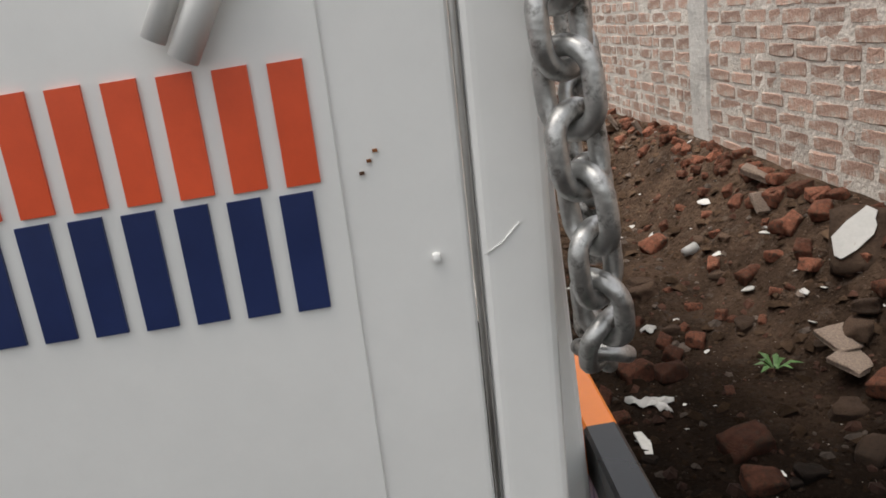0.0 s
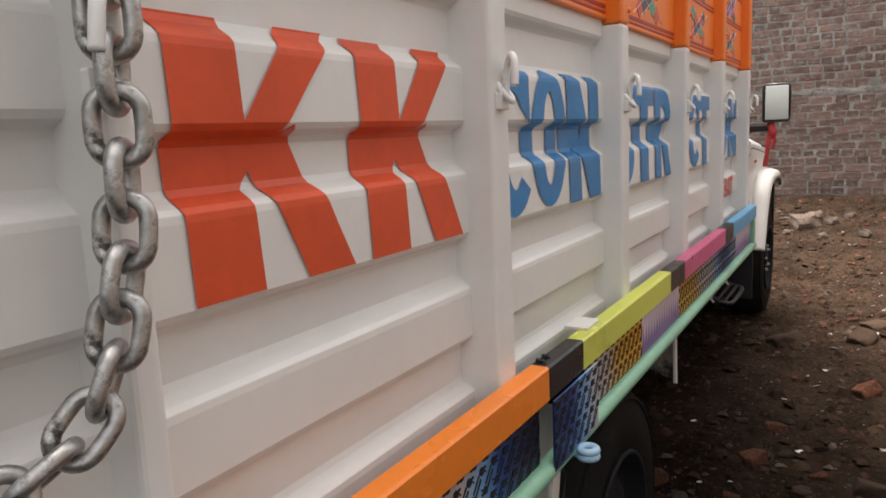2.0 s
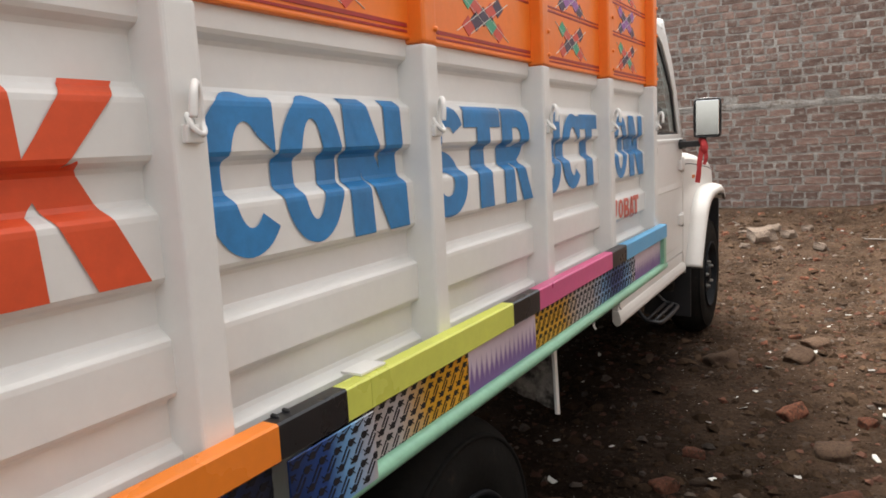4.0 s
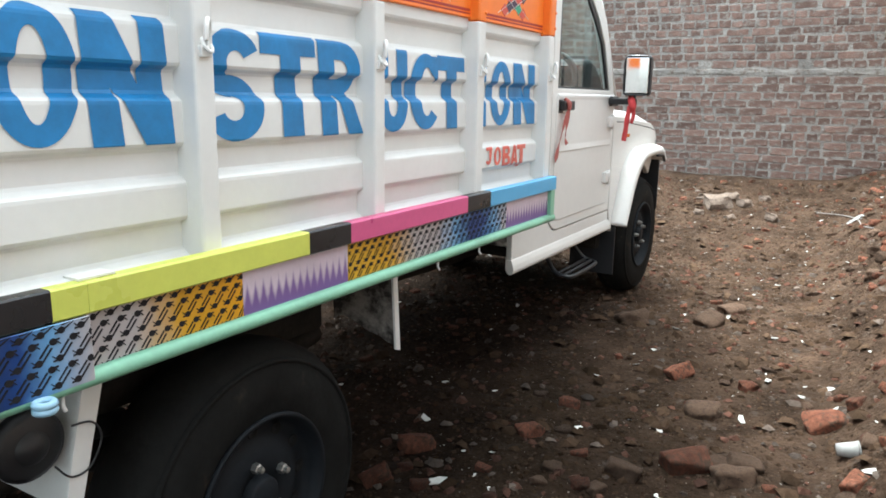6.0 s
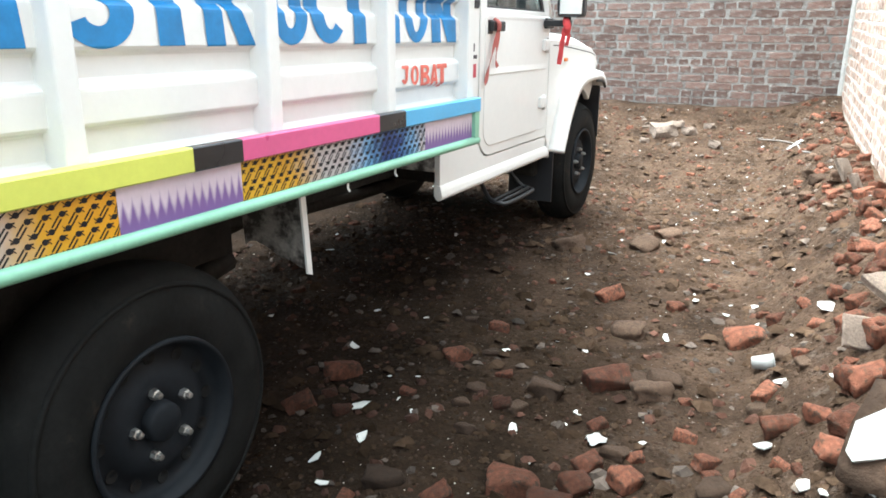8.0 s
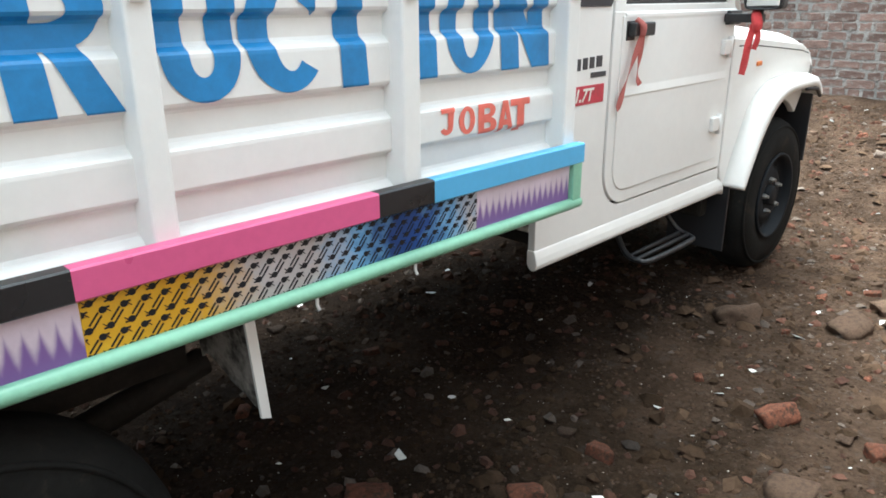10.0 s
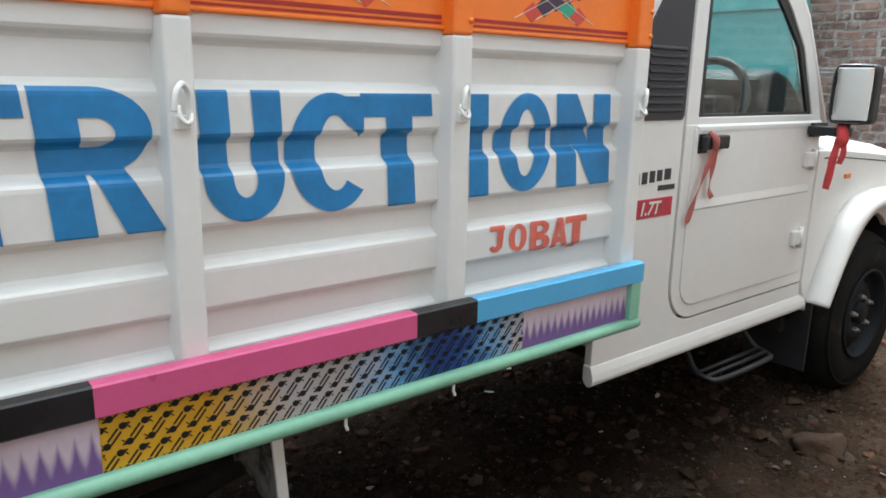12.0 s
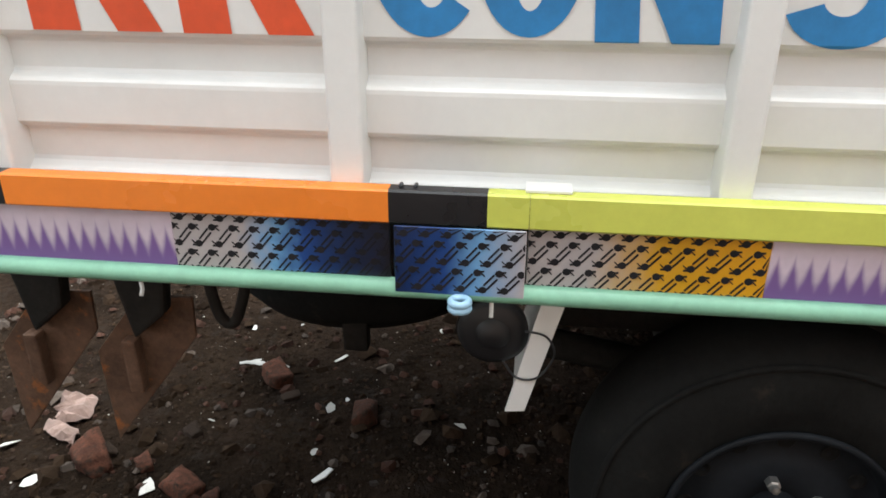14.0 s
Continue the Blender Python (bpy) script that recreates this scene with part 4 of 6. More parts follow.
part("weld_blob", box(-0.1335, -0.1285, TAIL_Y - 0.003, TAIL_Y + 0.004, 1.151, 1.1565, 0.002), "white", gate)
part("paint_scratch", tube([(-0.104, TAIL_Y - 0.0003, 1.151), (-0.094, TAIL_Y - 0.0008, 1.156), (-0.083, TAIL_Y - 0.0003, 1.166)], 0.0005, 6), "white", truck, smooth=True)
for x, z in ((-0.158, 1.213), (-0.163, 1.207), (-0.154, 1.218)):
    part("paint_chip", box(x - 0.0013, x + 0.0013, TAIL_Y - 0.0008, TAIL_Y + 0.002, z - 0.0008, z + 0.0008, 0), "rust", gate)

# thin pencil scribbles round the painted figures
for pts in (((-0.355, 1.238), (-0.345, 1.243), (-0.335, 1.240)), ((-0.353, 1.235), (-0.345, 1.214), (-0.336, 1.196), (-0.350, 1.193), (-0.345, 1.21), (-0.331, 1.219), (-0.322, 1.214)), ((-0.318, 1.218), (-0.303, 1.210), (-0.299, 1.197)), ((-0.266, 1.214), (-0.268, 1.205), (-0.270, 1.194)), ((-0.232, 1.218), (-0.2325, 1.208), (-0.233, 1.198))):
    part("pencil_line", tube([(x + 0.052 * (z - 1.2), TAIL_Y + 0.0008, z) for x, z in pts], 0.0005, 5, smooth_steps=5), "badge_dark", gate, "thin pencil scribble", smooth=True)

# bed, head board, chassis
part("bed_floor", box(FAR + 0.09, -0.09, TAIL_Y + 0.04, 3.15, 0.83, 0.875, 0.003), "under", truck)
part("head_board", box(FAR + 0.09, -0.092, 3.12, 3.16, 0.87, TOP_Z, 0.003), "white", truck)
for x in (-0.50, -1.16):
    part("chassis_beam", box(x - 0.04, x + 0.04, 0.25, 5.5, 0.56, 0.70, 0.006), "under", truck)
for y in (0.35, 0.9, 1.45, 2.05, 2.6, 3.1):
    part("cross_member", box(FAR + 0.08, -0.06, y - 0.025, y + 0.025, 0.78, 0.83, 0.003), "under", truck)
part("rear_axle", tube([(-0.3, 1.66, 0.28), (-0.87, 1.66, 0.28), (FAR + 0.3, 1.66, 0.28)], [0.05, 0.11, 0.05], 14, smooth_steps=4), "under", truck, smooth=True)
part("front_axle", tube([(-0.33, 5.08, 0.36), (FAR + 0.33, 5.08, 0.36)], 0.05, 12), "under", truck, smooth=True)
# unseen plates, tank and running gear, added to keep the underside view dark
part("wheel_well", box(-0.375, -0.36, 1.26, 2.19, 0.52, 0.84, 0.004), "under", truck, "black plate added inside the wheel to darken the view under the bed")
part("wheel_well", box(FAR + 0.36, FAR + 0.375, 1.26, 2.19, 0.52, 0.84, 0.004), "under", truck)
part("fuel_tank", box(-1.52, -1.22, 2.5, 3.2, 0.42, 0.76, 0.04, 3), "under", truck)
part("gearbox", box(-1.05, -0.68, 3.3, 4.2, 0.40, 0.66, 0.06, 3), "under", truck)
part("drive_shaft", tube([(-0.87, 1.75, 0.32), (-0.87, 3.3, 0.50)], 0.045, 12), "under", truck, smooth=True)
part("exhaust_pipe", tube([(-0.66, 3.6, 0.45), (-0.64, 2.6, 0.50), (-0.66, 1.9, 0.62), (-0.68, 1.3, 0.62), (-0.66, 0.35, 0.52)], 0.028, 10, smooth_steps=5), "under", truck, smooth=True)
for s in (-0.47, -1.27):
    part("leaf_spring", tube([(s, 1.05, 0.46), (s, 1.66, 0.36), (s, 2.28, 0.46)], 0.035, 8, smooth_steps=5), "under", truck, smooth=True)
spare = lathe([(-0.09, 0.19), (-0.1, 0.24), (-0.09, 0.32), (-0.05, 0.355), (0.05, 0.355), (0.09, 0.32), (0.1, 0.24), (0.09, 0.19), (-0.09, 0.19)], (0, 0, 0), 40)
for v in spare.verts:
    v.co = Vector((v.co.y - 0.80, v.co.z + 0.78, v.co.x + 0.50))
part("spare_tyre", spare, "rubber", truck, "spare tyre slung under the bed", smooth=True)
part("spare_bracket", box(-0.50, -0.46, 0.78, 0.84, 0.36, 0.62, 0.008), "under", truck)
# rusty angle plates under the tail
for y in (0.0, -0.208):
    plate = part("angle_plate", prism([(0.344 + y, 0.485), (0.425 + y, 0.585), (0.46 + y, 0.62), (0.563 + y, 0.622), (0.560 + y, 0.535), (0.352 + y, 0.268)], -0.206, -0.198, 0.002), "rust", truck, "rusty folded steel plate")
    part("plate_fold", prism([(0.41 + y, 0.76), (0.54 + y, 0.76), (0.52 + y, 0.60), (0.45 + y, 0.54)], -0.200, -0.165, 0.008), "under", plate)
    part("plate_stub", box(-0.2, -0.17, 0.415 + y, 0.445 + y, 0.41, 0.53, 0.006), "rust", plate)
part("bent_pipe", tube([(-0.2, 0.60, 0.66), (-0.2, 0.615, 0.585), (-0.2, 0.645, 0.575), (-0.2, 0.675, 0.66)], 0.011, 10, smooth_steps=4), "under", truck, smooth=True)


# ---- wheels and mudguards ----
def wheel_at(x, y, z, side=1):
    """side 1: the dished face looks along +x."""
    w = group_part("wheel", truck, "road wheel with a worn black tyre on a black steel rim")
    s = side
    R = 0.367
    tread = [(-0.215, 0.200), (-0.225, 0.235), (-0.228, 0.285), (-0.218, 0.33), (-0.198, 0.355), (-0.165, R), (-0.12, R + 0.004), (-0.075, R), (-0.045, 0.352), (-0.024, 0.322), (-0.014, 0.275), (-0.016, 0.232), (-0.024, 0.202)]
    part("tyre", lathe([(s * a, r) for a, r in tread], (x, y, z), 64), "rubber", w, smooth=True)
    part("tyre_shoulder_rib", lathe([(s * a, r) for a, r in ((-0.03, 0.335), (-0.022, 0.334), (-0.020, 0.326), (-0.028, 0.322))], (x, y, z), 64), "rubber", w, smooth=True)
    rim = [(-0.03, 0.197), (-0.018, 0.207), (-0.010, 0.205), (-0.012, 0.194), (-0.045, 0.186), (-0.060, 0.180), (-0.064, 0.165), (-0.060, 0.145), (-0.046, 0.128), (-0.040, 0.108), (-0.042, 0.070), (-0.052, 0.055), (-0.055, 0.0)]
    part("rim", lathe([(s * a, r) for a, r in rim], (x, y, z), 64), "rim", w, "black pressed steel rim", smooth=True)
    part("hub_cap", lathe([(s * a, r) for a, r in ((-0.055, 0.050), (-0.028, 0.047), (-0.022, 0.04), (-0.020, 0.0))], (x, y, z), 28), "rim", w, smooth=True)
    for k in range(5):
        a = radians(102 + 72 * k)
        c = (x - s * 0.042, y + 0.080 * math.cos(a), z + 0.080 * math.sin(a))
        part("wheel_nut", lathe([(0, 0.0135), (s * 0.016, 0.0125), (s * 0.018, 0.009), (s * 0.028, 0.008), (s * 0.030, 0.0)], c, 6), "bolt", w, "bright steel wheel nut")
    for k in range(12):
        a = 2 * math.pi * k / 12
        c = (x - s * 0.0635, y + 0.157 * math.cos(a), z + 0.157 * math.sin(a))
        part("vent_hole", lathe([(0, 0.0), (s * 0.003, 0.009), (s * 0.0055, 0.0155), (s * 0.004, 0.0175)], c, 12), "hole", w, "dark vent hole")
    return w


wheel_at(-0.085, 1.674, 0.280)
wheel_at(FAR + 0.085, 1.674, 0.280, -1)
wheel_at(-0.140, 5.08, 0.385)
wheel_at(FAR + 0.140, 5.08, 0.385, -1)

flap = bmesh.new()
face = flap.faces.new([flap.verts.new((x, 2.196 + 0.06 * (0.76 - z), z)) for x, z in ((-0.33, 0.76), (-0.10, 0.76), (-0.10, 0.502), (-0.128, 0.507), (-0.16, 0.522), (-0.20, 0.530), (-0.245, 0.552), (-0.285, 0.566), (-0.312, 0.560), (-0.326, 0.548))])
r = bmesh.ops.extrude_face_region(flap, geom=[face])
bmesh.ops.translate(flap, vec=(0, 0.006, 0), verts=[v for v in r["geom"] if isinstance(v, bmesh.types.BMVert)])
front_flap = part("mudguard", flap, "muddy", truck, "mud-caked white mudguard plate")
part("guard_edge", prism([(2.185, 0.76), (2.207, 0.76), (2.228, 0.484), (2.206, 0.492)], -0.102, -0.094, 0.001), "white", front_flap)
rear_flap = part("mudguard", prism([(1.255, 0.76), (1.263, 0.76), (1.192, 0.50), (1.184, 0.50)], -0.36, -0.09, 0.001), "white", truck, "dirty white mudguard plate")
part("guard_edge", prism([(1.235, 0.76), (1.275, 0.76), (1.206, 0.500), (1.172, 0.496)], -0.094, -0.085, 0.001), "white", rear_flap)
lamp = part("round_lamp", lathe([(-0.03, 0.04), (0.0, 0.06), (0.02, 0.062), (0.028, 0.05), (0.03, 0.0)], (-0.14, 1.145, 0.635), 32), "plastic", truck, "round black rubber-backed lamp", smooth=True)
part("lamp_lens", lathe([(0.0, 0.03), (0.01, 0.02), (0.012, 0.0)], (-0.11, 1.145, 0.635), 24), "plastic", lamp, smooth=True)
part("loose_wire", tube([(-0.085, 1.20, 0.66), (-0.08, 1.235, 0.655), (-0.08, 1.25, 0.62), (-0.08, 1.225, 0.575), (-0.082, 1.19, 0.57), (-0.085, 1.165, 0.60)], 0.002, 6, smooth_steps=6), "plastic", truck, "thin loose black wire", smooth=True)

# ---- cab ----
CX = -0.22
def door_outline(inset=0.0):
    y0, y1, z0, z1, r = 3.640 + inset, 4.545 - inset, 0.607 + inset, 1.246 - inset * 0.3, 0.13 - inset
    pts = [(y0 + r - r * math.cos(radians(a)), z0 + r - r * math.sin(radians(a))) for a in range(0, 91, 10)]
    return pts + [(y1, z0), (y1, z1), (y0, z1)]


# rear quarter and the strip under the door, pressed as one panel round the door's rounded corner
QUARTER = [(3.27, 1.80), (3.27, 0.535), (4.56, 0.535), (4.56, 0.600)] + [(3.632 + 0.137 - 0.137 * math.cos(radians(a)), 0.600 + 0.137 - 0.137 * math.sin(radians(a))) for a in range(90, -1, -10)] + [(3.632, 1.80), (3.45, 1.83)]
cab = part("cab_quarter", prism(QUARTER, CX - 0.03, CX - 0.004, 0.004), "cab_white", truck, "white cab rear quarter panel")
part("cab_quarter", mirrored(prism(QUARTER, CX - 0.03, CX - 0.004, 0.004)), "cab_white", truck)
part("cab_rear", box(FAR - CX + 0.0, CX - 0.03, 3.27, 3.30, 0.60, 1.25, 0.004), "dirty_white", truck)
vent = part("vent_panel", prism([(3.405, 1.262), (3.612, 1.262), (3.622, 1.275), (3.622, 1.74), (3.56, 1.74), (3.405, 1.50)], CX - 0.008, CX + 0.002, 0.002), "louvre", cab, "dark louvred trim panel")
for k in range(9):
    z = 1.285 + 0.022 * k
    part("slat", along_y([(CX + 0.001, z), (CX + 0.008, z + 0.003), (CX + 0.008, z + 0.008), (CX + 0.001, z + 0.013)], 3.425, 3.60), "louvre", cab)
sill_section = [(CX - 0.03, 0.545), (CX - 0.0025, 0.545), (CX + 0.001, 0.536), (CX + 0.006, 0.520), (CX + 0.009, 0.500), (CX + 0.007, 0.489), (CX - 0.001, 0.481), (CX - 0.012, 0.479), (CX - 0.022, 0.486), (CX - 0.03, 0.50)]
part("sill", along_y(sill_section, 3.266, 4.60, bevel=0.003), "cab_white", truck, "white folded sill under the door")
part("sill", mirrored(along_y(sill_section, 3.266, 4.60, bevel=0.003)), "cab_white", truck)
part("door_gap", prism([(3.625, 0.593), (4.56, 0.593), (4.56, 1.25), (3.625, 1.25)], CX - 0.050, CX - 0.031, 0), "under", truck)


def window_frame(scale):
    """The outer (0) and inner (1) run of the door's window frame."""
    outer = [(3.640, 1.244), (3.640, 1.55), (3.650, 1.765), (3.70, 1.80), (4.02, 1.80), (4.16, 1.765), (4.30, 1.66), (4.42, 1.50), (4.535, 1.244)]
    inner = [(3.722, 1.274), (3.722, 1.52), (3.722, 1.70), (3.755, 1.735), (3.99, 1.738), (4.08, 1.70), (4.20, 1.61), (4.32, 1.50), (4.440, 1.274)]
    return [(a[0] + (b[0] - a[0]) * scale, a[1] + (b[1] - a[1]) * scale) for a, b in zip(outer, inner)]


def ring_plate(outer, inner, x0, x1, bevel=0.004):
    bm = bmesh.new()
    n = len(outer)
    rows = [[bm.verts.new((x, y, z)) for y, z in run] for x in (x0, x1) for run in (outer, inner)]
    a, b, c, d = rows
    for k in range(n):
        j = (k + 1) % n
        bm.faces.new((a[k], a[j], b[j], b[k]))
        bm.faces.new((c[k], d[k], d[j], c[j]))
        bm.faces.new((a[k], c[k], c[j], a[j]))
        bm.faces.new((b[k], b[j], d[j], d[k]))
    bmesh.ops.recalc_face_normals(bm, faces=bm.faces)
    return bevelled(bm, bevel, 2, 40)


def door_side(flip):
    def put(name, bm, mat, parent, label="", smooth=False):
        return part(name, mirrored(bm) if flip else bm, mat, parent, label, smooth)
    door = put("door", prism(door_outline(), CX - 0.03, CX, 0.004, 3), "cab_white", truck, "white cab door with pressed lines")
    put("door_pressing", prism([(y, z) for y, z in door_outline(0.045)], CX - 0.002, CX + 0.004, 0.0035, 3), "cab_white", door)
    put("waist_ridge", along_y([(CX - 0.001, 1.200), (CX + 0.003, 1.214), (CX + 0.006, 1.228), (CX + 0.006, 1.238), (CX - 0.001, 1.245)], 3.70, 4.53, bevel=0.002), "cab_white", door)
    put("crease", along_y([(CX + 0.0035, 0.972), (CX + 0.008, 0.980), (CX + 0.0035, 1.01)], 3.70, 4.49), "cab_white", door)
    put("window_frame", ring_plate(window_frame(0.0), window_frame(0.80), CX - 0.03, CX - 0.002), "cab_white", door, "white door window frame")
    put("window_seal", ring_plate(window_frame(0.78), window_frame(1.12), CX - 0.022, CX - 0.008, 0.002), "plastic", door, "black rubber window seal")
    pane = put("pane", prism(window_frame(1.05), CX - 0.017, CX - 0.014, 0), "glass", door, "clear side window")
    pane.visible_shadow = False
    handle = put("handle", box(CX + 0.002, CX + 0.030, 3.715, 3.850, 1.168, 1.212, 0.008, 3), "plastic", door, "black plastic door handle")
    put("handle_recess", box(CX, CX + 0.006, 3.705, 3.76, 1.155, 1.217, 0.004), "plastic", door)
    for z, y in ((0.80, 4.445), (1.10, 4.47)):
        put("hinge", box(CX + 0.002, CX + 0.022, y - 0.045, y + 0.03, z - 0.028, z + 0.03, 0.007, 3), "cab_white", door, "white painted door hinge")
        put("hinge_pin", tube([(CX + 0.016, y + 0.012, z - 0.04), (CX + 0.016, y + 0.012, z + 0.04)], 0.010, 10), "cab_white", door, smooth=True)
    return door


door = door_side(False)
door_side(True)
part("roof", along_y([(CX - 0.004, 1.79), (CX - 0.02, 1.83), (CX - 0.10, 1.865), (-0.87, 1.885), (FAR - CX + 0.10, 1.865), (FAR - CX + 0.02, 1.83), (FAR - CX + 0.004, 1.79), (-0.87, 1.84)], 3.27, 4.16, bevel=0.004), "cab_white", truck, "white cab roof")
screen = bmesh.new()
vs = [screen.verts.new(p) for p in ((CX - 0.07, 4.16, 1.79), (FAR - CX + 0.07, 4.16, 1.79), (FAR - CX + 0.07, 4.62, 1.19), (CX - 0.07, 4.62, 1.19))]
f = screen.faces.new(vs)
r = bmesh.ops.extrude_face_region(screen, geom=[f])
bmesh.ops.translate(screen, vec=(0, 0.005, 0.004), verts=[v for v in r["geom"] if isinstance(v, bmesh.types.BMVert)])
pane = part("windscreen", screen, "glass", truck, "clear raked windscreen")
pane.visible_shadow = False
for flip in (False, True):
    bm = tube([(CX - 0.035, 4.12, 1.82), (CX - 0.035, 4.34, 1.60), (CX - 0.035, 4.60, 1.20)], 0.035, 8)
    part("windscreen_pillar", mirrored(bm) if flip else bm, "cab_white", truck, smooth=True)


def arch(cy, cz, ry, rz, a0, a1, n=22, power=0.86):
    pts = []
    for k in range(n + 1):
        a = radians(a0 + (a1 - a0) * k / n)
        c, s = math.cos(a), math.sin(a)
        pts.append((cy + ry * math.copysign(abs(c) ** power, c), cz + rz * math.copysign(abs(s) ** power, s)))
    return pts


def fender_side(flip):
    def put(name, bm, mat, parent, label="", smooth=False):
        return part(name, mirrored(bm) if flip else bm, mat, parent, label, smooth)
    opening = arch(5.06, 0.42, 0.42, 0.42, 48, 176)
    outline = [(4.55, 0.60), (4.55, 1.13), (4.75, 1.125), (5.34, 1.075), (5.46, 1.03), (5.49, 0.97), (5.48, 0.92)] + opening + [(4.64, 0.45), (4.60, 0.48)]
    side = put("fender", prism(outline, CX - 0.03, CX + 0.004, 0.008, 3), "cab_white", truck, "white front fender")
    out = [(v.x, v.y) for v in spline([Vector(q) for q in ((4.60, 0.515, 0), (4.645, 0.615, 0), (4.70, 0.72, 0), (4.765, 0.83, 0), (4.86, 0.90, 0), (4.98, 0.935, 0), (5.20, 0.945, 0), (5.38, 0.935, 0), (5.465, 0.86, 0))], 5)]
    inn = [(v.x, v.y) for v in spline([Vector(q) for q in ((4.625, 0.500, 0), (4.68, 0.595, 0), (4.745, 0.70, 0), (4.82, 0.785, 0), (4.90, 0.842, 0), (5.01, 0.876, 0), (5.20, 0.886, 0), (5.37, 0.878, 0), (5.43, 0.83, 0))], 5)]
    bm = bmesh.new()
    prev = None
    for (ya, za), (yb, zb) in zip(out, inn):
        sec = [(CX + 0.0, ya, za), (CX + 0.045, ya + (yb - ya) * 0.05, za + (zb - za) * 0.05), (CX + 0.082, ya + (yb - ya) * 0.25, za + (zb - za) * 0.25), (CX + 0.095, ya + (yb - ya) * 0.6, za + (zb - za) * 0.6), (CX + 0.094, yb, zb), (CX + 0.0, yb, zb)]
        row = [bm.verts.new(p) for p in sec]
        if prev:
            for k in range(6):
                bm.faces.new((prev[k], prev[(k + 1) % 6], row[(k + 1) % 6], row[k]))
        else:
            bm.faces.new(row[::-1])
        prev = row
    bm.faces.new(prev)
    put("wheel_flare", bm, "cab_white", side, "white wheel arch flare", smooth=True)
    put("flare_edge", tube([(CX + 0.090, y, z - 0.006) for y, z in ((5.22, 0.884), (5.30, 0.88), (5.37, 0.872), (5.42, 0.835))], 0.009, 8), "plastic", side, "black edging of the flare", smooth=True)
    put("bonnet_gap", tube([(CX + 0.003, 4.60, 1.098), (CX + 0.003, 4.76, 1.094), (CX + 0.003, 5.05, 1.070), (CX + 0.003, 5.34, 1.044), (CX + 0.003, 5.44, 1.025)], 0.0028, 6), "under", side, "dark gap under the bonnet edge", smooth=True)
    put("side_repeater", box(CX + 0.002, CX + 0.014, 4.80, 4.845, 1.005, 1.025, 0.005), "amber", side, "small amber side lamp")
    put("wheel_liner", prism([(4.56, 0.36), (4.70, 0.36), (4.72, 0.80), (5.35, 0.85), (5.35, 1.0), (4.56, 1.0)], CX - 0.40, CX - 0.06, 0.02), "under", side)
    put("mud_flap", box(CX - 0.24, CX + 0.03, 4.615, 4.628, 0.21, 0.53, 0.004), "plastic", side, "black rubber mud flap")
    put("front_skirt", box(CX - 0.20, CX + 0.055, 5.425, 5.44, 0.50, 0.90, 0.004), "plastic", side, "black skirt before the wheel")
    return side


fender_side(False)
fender_side(True)
bonnet_section = [(CX - 0.005, 1.10), (CX - 0.012, 1.135), (CX - 0.05, 1.158), (-0.5, 1.185), (-0.87, 1.20), (FAR + 0.5, 1.185), (FAR - CX + 0.05, 1.158), (FAR - CX + 0.012, 1.135), (FAR - CX + 0.005, 1.10)]
bm = bmesh.new()
rows = []
for y, drop in ((4.58, 0.0), (4.9, -0.005), (5.16, -0.03), (5.36, -0.065), (5.48, -0.10), (5.54, -0.15), (5.57, -0.22)):
    rows.append([bm.verts.new((x, y, z + drop)) for x, z in bonnet_section])
for a, b in zip(rows, rows[1:]):
    for k in range(len(a) - 1):
        bm.faces.new((a[k], a[k + 1], b[k + 1], b[k]))
part("bonnet", bm, "cab_white", truck, "white sloping bonnet", smooth=True)
part("nose", box(FAR - CX + 0.02, CX - 0.06, 5.50, 5.56, 0.60, 1.0, 0.02, 3), "cab_white", truck)
part("bumper", box(FAR - CX + 0.14, CX - 0.14, 5.56, 5.66, 0.46, 0.62, 0.02, 3), "plastic", truck)
part("fire_wall", box(FAR - CX + 0.03, CX - 0.03, 4.56, 4.60, 0.55, 1.20, 0.003), "under", truck)
part("cab_floor", box(FAR - CX + 0.03, CX - 0.03, 3.30, 4.60, 0.55, 0.62, 0.003), "under", truck)
part("dash", box(FAR - CX + 0.04, CX - 0.04, 4.30, 4.58, 1.0, 1.21, 0.04, 3), "seat", truck)
for x in (-0.52, -1.22):
    part("seat_back", prism([(3.46, 0.85), (3.60, 0.85), (3.54, 1.36), (3.47, 1.36)], x - 0.22, x + 0.22, 0.035, 3), "seat", truck, "grey cab seat back")
    part("seat_cushion", box(x - 0.23, x + 0.23, 3.50, 4.0, 0.78, 0.92, 0.04, 3), "seat", truck)
part("instrument_cowl", prism([(4.19, 1.10), (4.17, 1.37), (4.20, 1.412), (4.29, 1.425), (4.38, 1.400), (4.46, 1.345), (4.52, 1.28), (4.55, 1.20), (4.55, 1.10)], -0.72, -0.28, 0.03, 3), "plastic", truck, "dark rounded instrument cowl", smooth=True)
wheel_ring = bmesh.new()
tube([(-0.46 + 0.18 * math.cos(a), 4.06 + 0.085 * math.sin(a), 1.29 + 0.165 * math.sin(a)) for a in (2 * math.pi * k / 32 for k in range(32))], 0.016, 8, wheel_ring, closed=True)
steer = part("steering_wheel", wheel_ring, "plastic", truck, "black steering wheel", smooth=True)
part("steering_boss", box(-0.54, -0.38, 4.05, 4.19, 1.25, 1.33, 0.02, 3), "plastic", steer)

